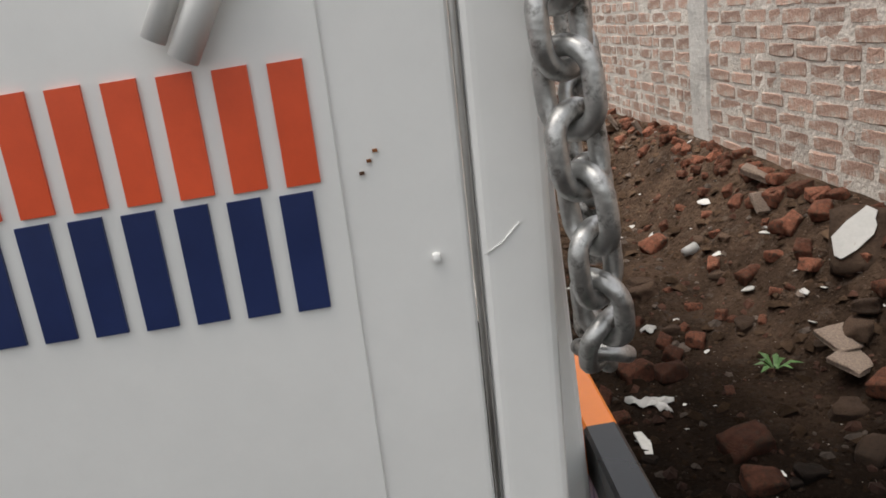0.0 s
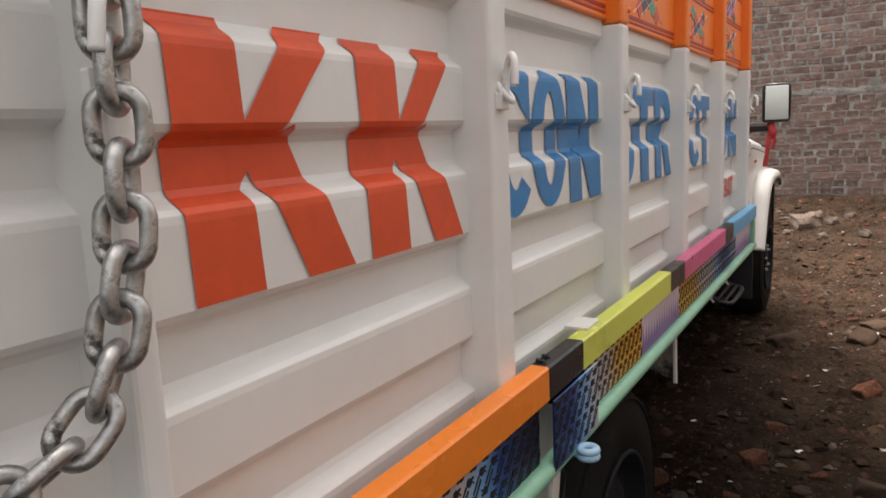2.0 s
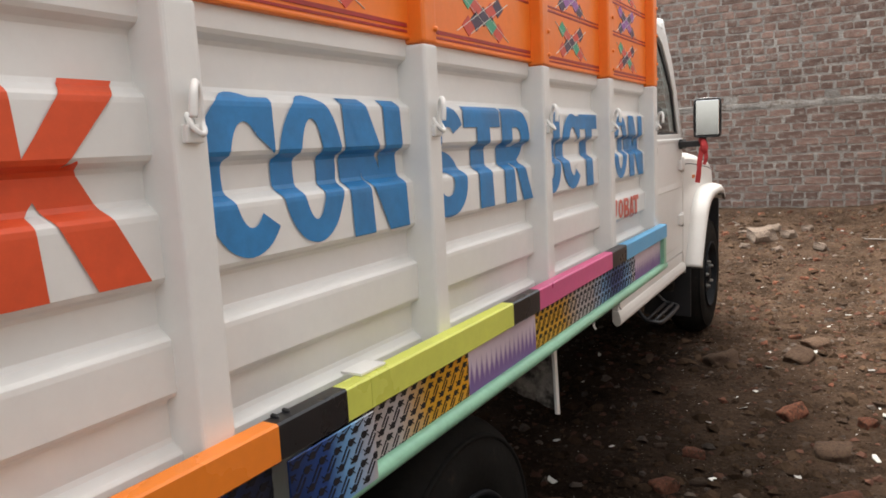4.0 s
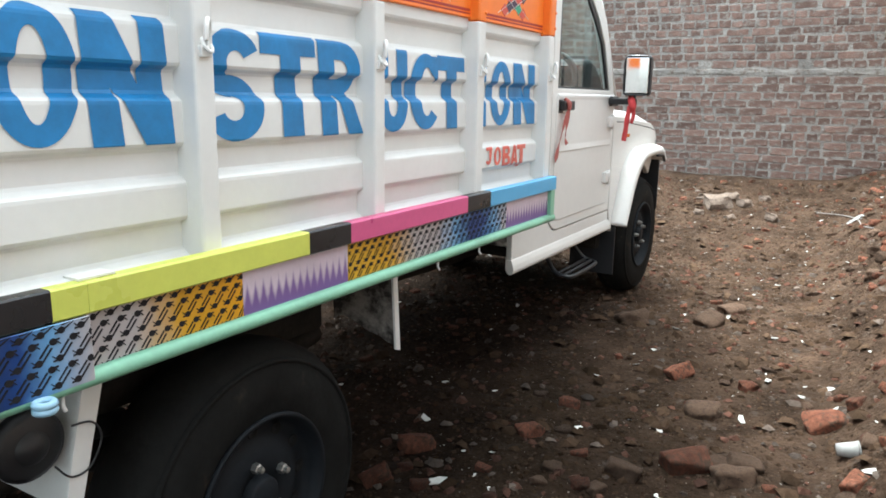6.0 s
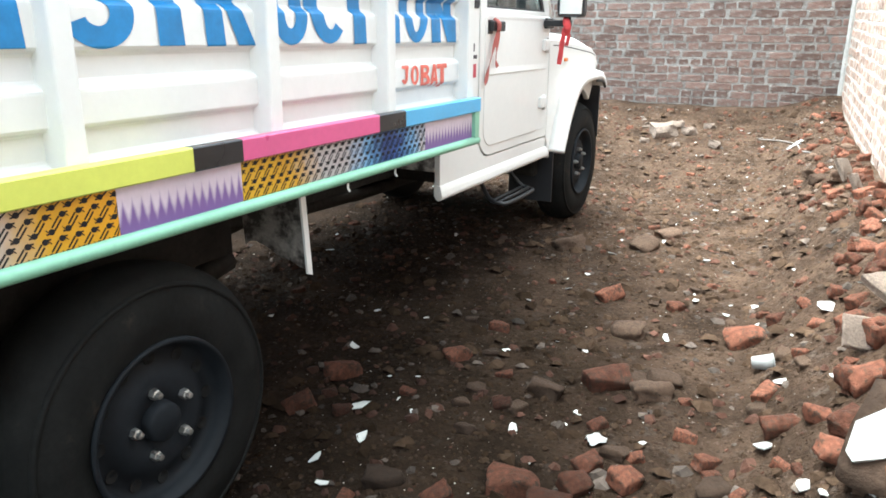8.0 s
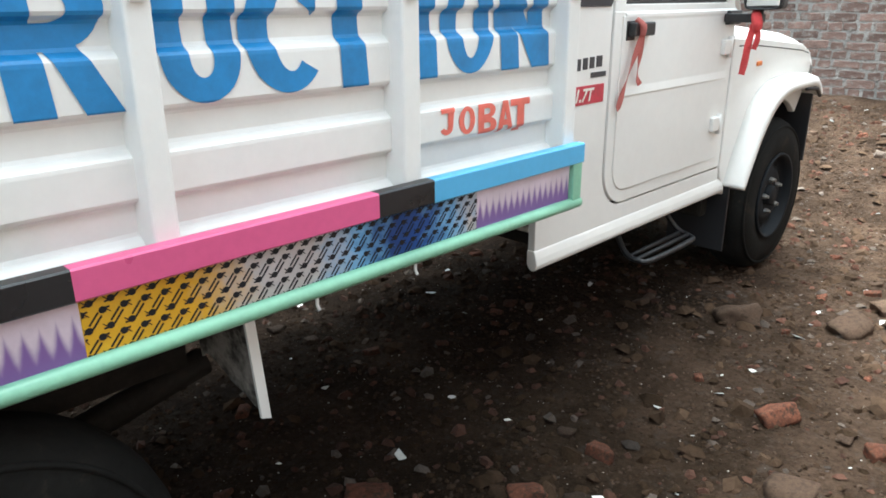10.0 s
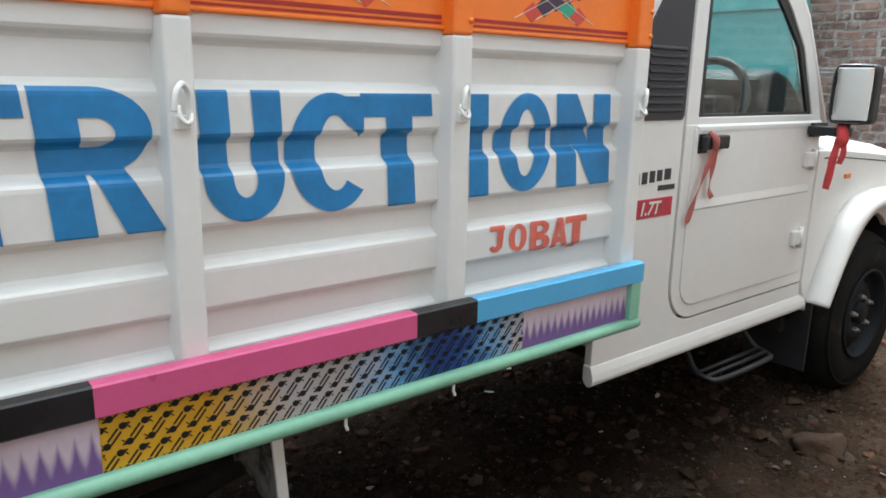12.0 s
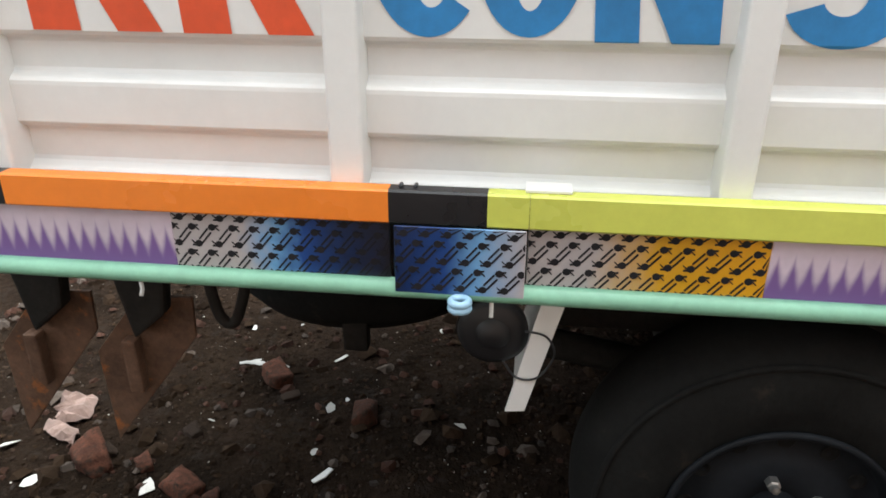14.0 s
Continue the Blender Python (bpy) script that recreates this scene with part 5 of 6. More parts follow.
# side step: bent black tube under the door
step = part("side_step", tube([(-0.40, 3.99, 0.50), (-0.30, 3.95, 0.36), (-0.235, 3.95, 0.335), (-0.205, 4.0, 0.33), (-0.205, 4.32, 0.33), (-0.235, 4.37, 0.335), (-0.30, 4.37, 0.36), (-0.40, 4.33, 0.50)], 0.011, 10, smooth_steps=4), "plastic", truck, "bent black tube side step", smooth=True)
for x in (-0.24, -0.28):
    part("step_bar", tube([(x, 3.95, 0.338), (x, 4.37, 0.338)], 0.009, 8), "plastic", step, smooth=True)

# wing mirror, turned outward and slightly up
def turned(bm):
    c = Matrix.Translation((-0.05, 4.43, 1.345))
    bm.transform(Matrix.Translation((-0.018, 0, 0)) @ c @ pose(0, 0, 0, -0.4, 0, 8.3) @ c.inverted())
    return bm


mirror = part("wing_mirror", turned(box(-0.118, 0.022, 4.388, 4.475, 1.242, 1.448, 0.022, 4)), "plastic", truck, "black wing mirror with a bright rim", smooth=False)
part("mirror_glass", turned(box(-0.106, 0.010, 4.3835, 4.390, 1.254, 1.436, 0.003, 2)), "mirror", mirror, "mirror glass")
rim_bm = bmesh.new()
tube([(-0.048 + 0.066 * math.copysign(abs(math.cos(a)) ** 0.35, math.cos(a)), 4.387, 1.345 + 0.1 * math.copysign(abs(math.sin(a)) ** 0.35, math.sin(a))) for a in (2 * math.pi * (k + 0.5) / 48 for k in range(48))], 0.0045, 6, rim_bm, closed=True)
part("mirror_rim", turned(rim_bm), "plastic", mirror, smooth=True)
part("mirror_bead", turned(tube([(-0.10, 4.3835, 1.4435), (-0.05, 4.3825, 1.446), (0.0, 4.3835, 1.4435)], 0.0022, 6)), "chrome", mirror, "bright bead along the upper rim", smooth=True)
part("mirror_arm", box(-0.215, -0.07, 4.42, 4.46, 1.195, 1.228, 0.006), "plastic", mirror)
part("mirror_foot", box(-0.225, -0.198, 4.44, 4.55, 1.185, 1.238, 0.006), "plastic", mirror)
part("mirror_stem", tube([(-0.085, 4.44, 1.20), (-0.085, 4.44, 1.26)], 0.012, 10), "plastic", mirror, smooth=True)

# badges on the quarter: name as plain dark bars, rating in red
for y0, y1, z0, z1 in ((3.385, 3.410, 1.075, 1.110), (3.422, 3.447, 1.077, 1.112), (3.459, 3.484, 1.079, 1.114), (3.496, 3.521, 1.081, 1.115), (3.533, 3.565, 1.083, 1.117), (3.505, 3.59, 1.052, 1.068)):
    part("name_bar", box(CX - 0.006, CX - 0.0018, y0 + 0.02, y1 + 0.02, z0, z1, 0.0005, 1), "badge_dark", cab, "dark plain bar of a name badge")
badge = part("badge", box(CX - 0.006, CX - 0.0015, 3.405, 3.604, 0.972, 1.030, 0.001, 1), "badge_red", cab, "red rating badge with pale figures")


def text_mesh(body, size, shear=0.0, offset=0.0):
    cu = bpy.data.curves.new("text", "FONT")
    cu.body, cu.size, cu.shear, cu.offset, cu.extrude = body, size, shear, offset, 0.0006
    ob = bpy.data.objects.new("text", cu)
    scene.collection.objects.link(ob)
    bpy.context.view_layer.update()
    me = bpy.data.meshes.new_from_object(ob.evaluated_get(bpy.context.evaluated_depsgraph_get()))
    bpy.data.objects.remove(ob)
    bpy.data.curves.remove(cu)
    return me


me = text_mesh("1.7T", 0.055, 0.25, 0.0012)
bm = bmesh.new()
bm.from_mesh(me)
for v in bm.verts:
    v.co = Vector((CX + v.co.z, 3.435 + v.co.x, 0.983 + v.co.y))
part("rating_text", bm, "motif_white", cab, "pale italic text 1.7T")


# ---- ribbons and chain ----
def strip(points, width, mat_dir=(0, 1, 0), thick=0.0012):
    """A flat cloth ribbon along points."""
    pts = spline([Vector(p) for p in points], 8)
    bm = bmesh.new()
    prev = None
    for i, p in enumerate(pts):
        d = (pts[min(i + 1, len(pts) - 1)] - pts[max(i - 1, 0)]).normalized()
        turn = 0.5 * math.sin(i * 0.35)
        w = Vector(mat_dir)
        w = (w - d * w.dot(d)).normalized()
        nrm = d.cross(w)
        w = (w * math.cos(turn) + nrm * math.sin(turn)).normalized()
        nrm = d.cross(w)
        row = [bm.verts.new(p + w * width * s + nrm * thick * q) for s, q in ((-0.5, -1), (0.5, -1), (0.5, 1), (-0.5, 1))]
        if prev:
            for k in range(4):
                bm.faces.new((prev[k], prev[(k + 1) % 4], row[(k + 1) % 4], row[k]))
        else:
            bm.faces.new(row[::-1])
        prev = row
    bm.faces.new(prev)
    return bm


hx = CX + 0.036
rib = thing("ribbon", (hx, 3.752, 1.17), "faded red cloth ribbon tied round the door handle", "ribbon")
part("knot", tube([(hx - 0.02, 3.742, 1.222), (hx, 3.752, 1.20), (hx, 3.754, 1.17)], [0.008, 0.013, 0.009], 8, smooth_steps=3), "ribbon_faded", rib, smooth=True)
part("ribbon_end", strip([(hx, 3.752, 1.175), (hx - 0.012, 3.732, 1.10), (hx - 0.018, 3.700, 1.02), (hx - 0.02, 3.672, 0.955), (hx - 0.02, 3.665, 0.935)], 0.019), "ribbon_faded", rib)
part("ribbon_end", strip([(hx, 3.757, 1.175), (hx - 0.012, 3.768, 1.10), (hx - 0.018, 3.772, 1.04), (hx - 0.016, 3.79, 1.012)], 0.017), "ribbon_faded", rib)
rib2 = thing("ribbon", (-0.085, 4.43, 1.2), "red cloth ribbon knotted round the mirror arm", "ribbon")
part("knot", tube([(-0.10, 4.43, 1.235), (-0.085, 4.405, 1.22), (-0.075, 4.40, 1.185), (-0.085, 4.42, 1.16)], [0.012, 0.019, 0.019, 0.010], 10, smooth_steps=4), "ribbon", rib2, smooth=True)
part("ribbon_end", strip([(-0.09, 4.405, 1.19), (-0.10, 4.40, 1.12), (-0.105, 4.40, 1.06), (-0.112, 4.40, 1.005)], 0.026, (1, 0.3, 0)), "ribbon", rib2)
part("ribbon_end", strip([(-0.075, 4.405, 1.19), (-0.068, 4.40, 1.14), (-0.078, 4.40, 1.10)], 0.02, (1, 0.3, 0)), "ribbon", rib2)

chain = thing("chain", (-0.03, 0.26, 1.08), "heavy grey steel chain hanging in a loop at the tail", "chain")
CHAIN = [(-0.060, 0.187, 1.56), (-0.057, 0.187, 1.34), (-0.053, 0.187, 1.22), (-0.049, 0.190, 1.16), (-0.045, 0.201, 1.108), (-0.041, 0.228, 1.073), (-0.034, 0.264, 1.063), (-0.025, 0.302, 1.078), (-0.016, 0.330, 1.110), (-0.011, 0.345, 1.165), (-0.010, 0.354, 1.22), (-0.009, 0.356, 1.32), (-0.009, 0.357, 1.44), (-0.009, 0.358, 1.56)]
path = spline([Vector(p) for p in CHAIN], 24)
walked, spots, PITCH = 0.0, [path[0]], 0.0308
for a, b in zip(path, path[1:]):
    walked += (b - a).length
    if walked >= PITCH:
        spots.append(b)
        walked -= PITCH
link_bm = bmesh.new()
oval = []
for k in range(28):
    a = 2 * math.pi * k / 28
    oval.append((0.0145 * math.copysign(abs(math.cos(a)) ** 0.9, math.cos(a)), 0, 0.0064 * (1 if math.sin(a) > 0 else -1) * (1 if abs(math.sin(a)) > 0.02 else 0) + 0.0146 * math.sin(a)))
tube(oval, 0.0055, 12, link_bm, closed=True)
link_me = mesh_of("link", link_bm, M["steel"], True)
for i, (a, b) in enumerate(zip(spots, spots[1:])):
    d = (b - a).normalized()
    ref = Vector((0.55, -0.83, 0.0)) if a.z > 1.0 else Vector((1, 0, 0))
    side = (ref - d * ref.dot(d)).normalized()
    if i % 2:
        side = d.cross(side)
    rot = Matrix((side, d.cross(side) * -1, d)).transposed().to_4x4()
    ob = new("link", link_me)
    ob.parent = chain
    ob.matrix_local = Matrix.Translation((a + b) / 2 - BASE[chain.name]) @ rot @ pose(0, 0, 0, 0, 0, random.uniform(-12, 12))

# ---- brick walls ----
COURSE = 0.0765


def brick_mesh(length, seed, mat="brick", name="brick", wear=0.006, rough=0.0035):
    """A worn brick face with knocked corners. Local x along the wall, y out of it, z up."""
    rnd = random.Random(seed)
    h, d = 0.0635, 0.05
    bm = bmesh.new()
    x, z, c = length / 2, h / 2, wear

    def j(v):
        return v + rnd.uniform(-rough, rough)

    def ring(px, pz, cut, y, dy):
        spots = ((-px + cut, -pz), (0, -pz), (px - cut, -pz), (px, -pz + cut), (px, pz - cut), (px - cut, pz), (0, pz), (-px + cut, pz), (-px, pz - cut), (-px, -pz + cut))
        return [bm.verts.new((j(u), y + rnd.uniform(-dy, dy), j(v))) for u, v in spots]
    back = ring(x, z, c, -d, 0.0)
    mid = ring(x, z, c * 1.2, -c, 0.0025)
    front = ring(x - c, z - c, c * 1.4, 0.0, 0.002)
    for lower, upper in ((back, mid), (mid, front)):
        for k in range(10):
            n = (k + 1) % 10
            bm.faces.new((lower[k], lower[n], upper[n], upper[k]))
    bm.faces.new((front[0], front[1], front[6], front[7], front[8], front[9]))
    bm.faces.new((front[1], front[2], front[3], front[4], front[5], front[6]))
    return mesh_of(name, bm, M[mat])


STRETCH = [brick_mesh(0.215, s, rough=0.006) for s in range(10)]
HEAD = [brick_mesh(0.104, 20 + s, rough=0.006) for s in range(8)]
PALE_STRETCH = [brick_mesh(0.215, s, "pale_brick", wear=0.006, rough=0.005) for s in range(12)]
PALE_HEAD = [brick_mesh(0.104, 20 + s, "pale_brick", wear=0.006, rough=0.005) for s in range(8)]


def rough_cast(x0, x1, y0, y1, z0, z1, seed, along):
    """A hand-cast concrete member with wavering, chipped edges."""
    bm = bmesh.new()
    step = 0.045
    lo, hi = (z0, z1) if along == "z" else (x0, x1)
    n = int((hi - lo) / step)
    prev = None
    for k in range(n + 1):
        t = lo + (hi - lo) * k / n

        def wob(i, size):
            return size * (noise.noise(Vector((t * 3.0, i * 7.3, seed))) + 0.7 * noise.noise(Vector((t * 13.0, i * 3.1, seed + 5.0))))
        a0, a1 = (x0, x1) if along == "z" else (z0, z1)
        sec = [(a0 + wob(1, 0.012), y0), (a0 + wob(2, 0.016), y1 - 0.014), (a0 + 0.014 + wob(3, 0.014), y1 + wob(4, 0.005)), ((a0 + a1) / 2, y1 + wob(5, 0.006)), (a1 - 0.014 + wob(6, 0.014), y1 + wob(7, 0.005)), (a1 + wob(8, 0.016), y1 - 0.014), (a1 + wob(9, 0.012), y0)]
        row = [bm.verts.new((u, v, t) if along == "z" else (t, v, u)) for u, v in sec]
        if prev:
            for i in range(6):
                bm.faces.new((prev[i], row[i], row[i + 1], prev[i + 1]))
            bm.faces.new((prev[6], row[6], row[0], prev[0]))
        else:
            bm.faces.new(row)
        prev = row
    bm.faces.new(prev[::-1])
    bmesh.ops.recalc_face_normals(bm, faces=bm.faces)
    return bm


def build_wall(name, label, length, m, z0, z1, band_z, nearest, holes=(), start=0.0, pale=False):
    """A brick wall: face in the local plane y = 0, x along it. m: its pose. nearest: the stretch along x whose bricks are parts."""
    slab = bmesh.new()
    box(start - 0.1, length + 0.3, -0.24, -0.0022 if pale else -0.004, z0, z1, 0.0, bm=slab)
    bmesh.ops.subdivide_edges(slab, edges=slab.edges, cuts=6, use_grid_fill=True)
    wall = new(name, mesh_of(name, slab, M["pale_mortar" if pale else "mortar"]))
    wall.matrix_world = m
    tagged(wall, label, "wall", kind="structure")
    BASE[wall.name] = Vector((0, 0, 0))
    part("concrete_band", rough_cast(start - 0.1, length + 0.3, -0.05, 0.002, band_z, band_z + 0.075, length, "x"), "pale_mortar" if pale else "band_grey", wall, "rough grey concrete band")
    rnd = random.Random(len(name) + int(length * 10))
    rest_v, rest_f, single = [], [], 0
    row, z = 0, band_z - COURSE * int((band_z - z0) / COURSE)
    while z < z1 - COURSE:
        if band_z - 0.02 < z < band_z + 0.06:
            z = band_z + 0.075 + 0.004
        kind = rnd.random()
        x = start + rnd.uniform(-0.1, 0.1)
        while x < length:
            header = rnd.random() < ((0.65 if kind < 0.35 else 0.28) if pale else (0.85 if kind < 0.4 else 0.35))
            le = 0.104 if header else 0.222
            me = rnd.choice((PALE_HEAD if header else PALE_STRETCH) if pale else (HEAD if header else STRETCH))
            wave = 0.007 * noise.noise(Vector((x * 1.1, z * 2.3, length)))
            px, pz = x + le / 2, z + 0.036 + wave + rnd.uniform(-0.004, 0.004)
            hole = any(abs(px - hx) < 0.075 and abs(pz - hz) < 0.04 for hx, hz in holes)
            if not hole:
                loc = Matrix.Translation((px, rnd.uniform(-0.002, 0.003), pz)) @ pose(0, 0, 0, rnd.uniform(-1.5, 1.5), rnd.uniform(-1.6, 1.6), rnd.uniform(-0.8, 0.8)) @ Matrix.Diagonal((rnd.uniform(0.90, 1.04), 1.0, rnd.uniform(0.90, 1.09), 1.0))
                if single < 300 and nearest[0] < px < nearest[1] and nearest[2] < pz < nearest[3]:
                    ob = new("brick", me)
                    ob.parent = wall
                    ob.matrix_local = loc
                    single += 1
                else:
                    o = len(rest_v)
                    rest_v += [loc @ v.co for v in me.vertices]
                    rest_f += [[o + i for i in p.vertices] for p in me.polygons]
            x += le + rnd.uniform(0.008, 0.015)
        z += COURSE
        row += 1
    me = bpy.data.meshes.new("brickwork")
    me.from_pydata(rest_v, [], rest_f)
    me.materials.append(M["pale_brick_far" if pale else "brick_far"])
    ob = new("brickwork", me)
    ob.parent = wall
    tagged(ob, kind="stuff")
    return wall


# the long wall: local x runs along it from the tail end, its face looks to the truck; the courses rise slightly with the slope
ang = math.degrees(math.atan2(1.0, -0.0565))
right = Matrix.Translation((wall_x(-3.05), -3.05, 0)) @ pose(0, 0, 0, 0, 0, ang) @ pose(0, 0, 0, 0, -1.75, 0)
wall_long = build_wall("wall_east", "rough red brick yard wall with smeared grey mortar", 11.5, right, -0.7, 2.15, 1.11, (4.9, 7.9, 0.12, 1.35), holes=((8.99, 1.245), (7.57, 1.245), (6.53, 1.245), (10.3, 1.245)), start=2.05, pale=True)
for xc in (7.12, 2.6):
    part("concrete_column", rough_cast(xc - 0.115, xc + 0.115, -0.10, 0.012, -0.7, 2.15, xc, "z"), "concrete", wall_long, "rough grey concrete column")
part("concrete_column", rough_cast(11.38, 11.52, -0.10, 0.03, -0.7, 2.15, 2.2, "z"), "concrete", wall_long)
back = Matrix.Translation((1.32, BACK_Y, 0)) @ pose(0, 0, 0, 0, 0, 180)
build_wall("wall_north", "red brick end wall with a grey concrete band", 6.5, back, -0.2, 3.0, 1.47, (0.1, 2.4, 0.35, 1.65), holes=((1.87, 1.59), (0.95, 1.58), (2.9, 1.59)))
# plain wall added out of view, closing the yard for bounced light and reflections
for nm, b in (("wall_west", box(-5.7, -5.5, -3.4, 8.7, -0.3, 2.0, 0.01)),):
    whole(nm, b, "mortar", (0, 0, 0), "plain plastered wall added out of view to close the yard", "wall", kind="structure")

# teal sheet gate before the end wall, seen through the cab windows
gate2 = thing("metal_gate", (-3.0, 8.2, 0.3), "teal painted sheet steel gate with ribs", "gate")
for x in (-5.35, -4.3, -3.25):
    leaf = part("gate_sheet", box(x, x + 1.04, 8.20, 8.22, 0.1, 2.5, 0.003), "teal", gate2)
    part("gate_rib", box(x, x + 0.05, 8.17, 8.20, 0.1, 2.5, 0.003), "teal", leaf)
    part("gate_rail", box(x + 0.05, x + 1.04, 8.17, 8.20, 2.04, 2.085, 0.003), "teal", leaf)
for x in (-5.41, -2.15):
    part("gate_post", box(x - 0.05, x + 0.05, 8.16, 8.25, -0.05, 2.55, 0.004), "teal", gate2)


# ---- rubble ----
def lump(seed, sx, sy, sz, rough=0.22, cuts=3):
    rnd = random.Random(seed)
    bm = bmesh.new()
    bmesh.ops.create_cube(bm, size=1.0)
    bmesh.ops.subdivide_edges(bm, edges=bm.edges, cuts=cuts, use_grid_fill=True)
    off = Vector((rnd.uniform(0, 50), rnd.uniform(0, 50), rnd.uniform(0, 50)))
    # knock two corners off, then roughen
    for k in range(3):
        n = Vector((rnd.uniform(-1, 1), rnd.uniform(-1, 1), rnd.uniform(-0.2, 1))).normalized()
        d = rnd.uniform(0.42, 0.62)
        for v in bm.verts:
            over = v.co.dot(n) - d
            if over > 0:
                v.co -= n * over
    for v in bm.verts:
        v.co = v.co * (1 - 0.10 * max(0.0, v.co.length - 0.62))
        v.co += noise.noise_vector(v.co * 1.6 + off) * rough * 0.7 + noise.noise_vector(v.co * 5.0 + off) * 0.035
        v.co = Vector((v.co.x * sx, v.co.y * sy, v.co.z * sz))
    return bm


def shard_mesh(seed):
    rnd = random.Random(seed)
    n = rnd.choice((4, 5, 6, 7))
    bm = bmesh.new()
    pts = []
    for k in range(n):
        a = 2 * math.pi * (k + rnd.uniform(-0.3, 0.3)) / n
        r = rnd.uniform(0.38, 1.0)
        pts.append((r * math.cos(a), 0.62 * r * math.sin(a)))
    f = bm.faces.new([bm.verts.new((x, y, 0)) for x, y in pts])
    r = bmesh.ops.extrude_face_region(bm, geom=[f])
    bmesh.ops.translate(bm, vec=(0, 0, 0.07), verts=[v for v in r["geom"] if isinstance(v, bmesh.types.BMVert)])
    return mesh_of("tile_shard", bm, M["shard"])


CHUNKS = [mesh_of("brick_chunk", lump(100 + s, 1.0, 0.6, 0.5, 0.10, 5), M["chunk"], True) for s in range(7)]
STONES = [mesh_of("stone", lump(200 + s, 1.0, 0.75, 0.45, 0.24, 5), M["stone"], True) for s in range(6)]
SHARDS = [shard_mesh(300 + s) for s in range(8)]


def put_stone(name, me, x, y, size, label, category, group, spin, sink=0.85, lean=14):
    ob = new(name, me)
    k = size * 0.88
    ob.matrix_world = Matrix.Translation((x, y, ground_z(x, y) + k * 0.22 * (1 - sink))) @ pose(0, 0, 0, random.uniform(-lean, lean), random.uniform(-lean, lean), spin) @ Matrix.Diagonal((k, k, k, 1))
    return tagged(ob, label, category, group)


RED = "broken red brick lying in brown earth"
GREYS = "grey-brown stone half sunk in earth"
WHITE = "white broken tile shard on bare earth"
# pieces that stand out, by place and length
BRICK_BITS_NEAR = [(-0.28, 2.62, 0.144), (-0.27, 2.35, 0.121), (-0.12, 2.39, 0.071), (-0.23, 2.47, 0.062), (0.05, 2.92, 0.122), (0.09, 3.22, 0.093), (0.01, 2.59, 0.062), (0.34, 2.65, 0.072), (0.62, 2.94, 0.18), (0.66, 2.67, 0.07), (0.54, 2.26, 0.165), (0.65, 2.23, 0.145), (0.7, 2.34, 0.12), (0.7, 2.44, 0.108), (0.81, 2.53, 0.066), (0.82, 2.42, 0.125), (0.38, 1.99, 0.086), (0.37, 2.13, 0.1), (0.14, 1.93, 0.069), (1.02, 3.46, 0.17), (0.89, 2.92, 0.055), (0.92, 2.71, 0.075), (1, 2.6, 0.09), (1.02, 2.55, 0.055), (1.1, 2.45, 0.053), (1.12, 2.96, 0.1), (0.71, 3.76, 0.097), (1.11, 3.58, 0.091), (0.41, 3.74, 0.13)]
BRICK_BITS_EDGE = [(1.35, 2.75, 0.131), (1.41, 2.95, 0.139), (1.41, 4.3, 0.107), (1.39, 3.75, 0.0984), (1.35, 3.3, 0.0902), (0.698, 1.733, 0.17), (0.681, 1.567, 0.14), (1.194, 1.837, 0.12), (1.362, 1.953, 0.107), (1.415, 2.344, 0.139), (1.38, 2.1, 0.107), (1.309, 2.451, 0.115), (1.331, 2.56, 0.123), (1.366, 2.719, 0.131), (1.457, 2.639, 0.139), (1.49, 2.5, 0.123), (1.498, 2.749, 0.107), (1.411, 2.971, 0.123)]
BRICK_BITS_REST = [(1.363, 3.023, 0.131), (1.33, 3.163, 0.0984), (1.481, 3.05, 0.115), (1.453, 3.536, 0.107), (1.41, 3.475, 0.082), (1.30, 4.42, 0.10), (1.467, 3.3, 0.115), (1.49, 2.88, 0.115), (1.176, 2.72, 0.12), (1.41, 4, 0.0984), (1.393, 4.6, 0.107), (1.371, 5, 0.0984), (-0.82, 0.734, 0.13), (-0.5, 0.037, 0.16), (-0.439, 0.326, 0.12), (-0.514, 0.179, 0.08), (-1, 0.39, 0.14), (-0.4, 0.42, 0.08)]
for x, y, s in BRICK_BITS_NEAR + BRICK_BITS_EDGE + BRICK_BITS_REST:
    put_stone("brick_chunk", random.choice(CHUNKS), x, y, s, RED, "brick", "brick rubble", 31 + random.uniform(-35, 35), 0.5, 18)
STONE_BITS_NEAR = [(0.19, 2.14, 0.12), (0.32, 1.9, 0.12), (0.39, 2.66, 0.072), (0.44, 2.8, 0.13), (0.7, 2.99, 0.091), (0.77, 2.93, 0.15), (1.03, 2.47, 0.11), (0.29, 2.47, 0.068), (0.22, 2.7, 0.074), (0.21, 2.6, 0.06), (0.58, 3.39, 0.14), (0.75, 2.53, 0.089), (0.79, 3.04, 0.12)]
STONE_BITS_EDGE = [(0.449, 4.896, 0.16), (0.013, 4.347, 0.2), (1.07, 1.834, 0.12), (1.021, 1.619, 0.13), (0.805, 1.577, 0.1), (1.26, 2.064, 0.14), (1.318, 2.11, 0.12)]
STONE_BITS_REST = [(1.31, 5.166, 0.15), (1.2, 5.5, 0.14), (1.15, 5.9, 0.16), (-0.55, 0.05, 0.07), (0.388, 4.544, 0.17), (0.986, 1.35, 0.1)]
for x, y, s in STONE_BITS_NEAR + STONE_BITS_EDGE + STONE_BITS_REST:
    put_stone("stone", random.choice(STONES), x, y, s, GREYS, "stone", "stones", 31 + random.uniform(-40, 40), 0.6)
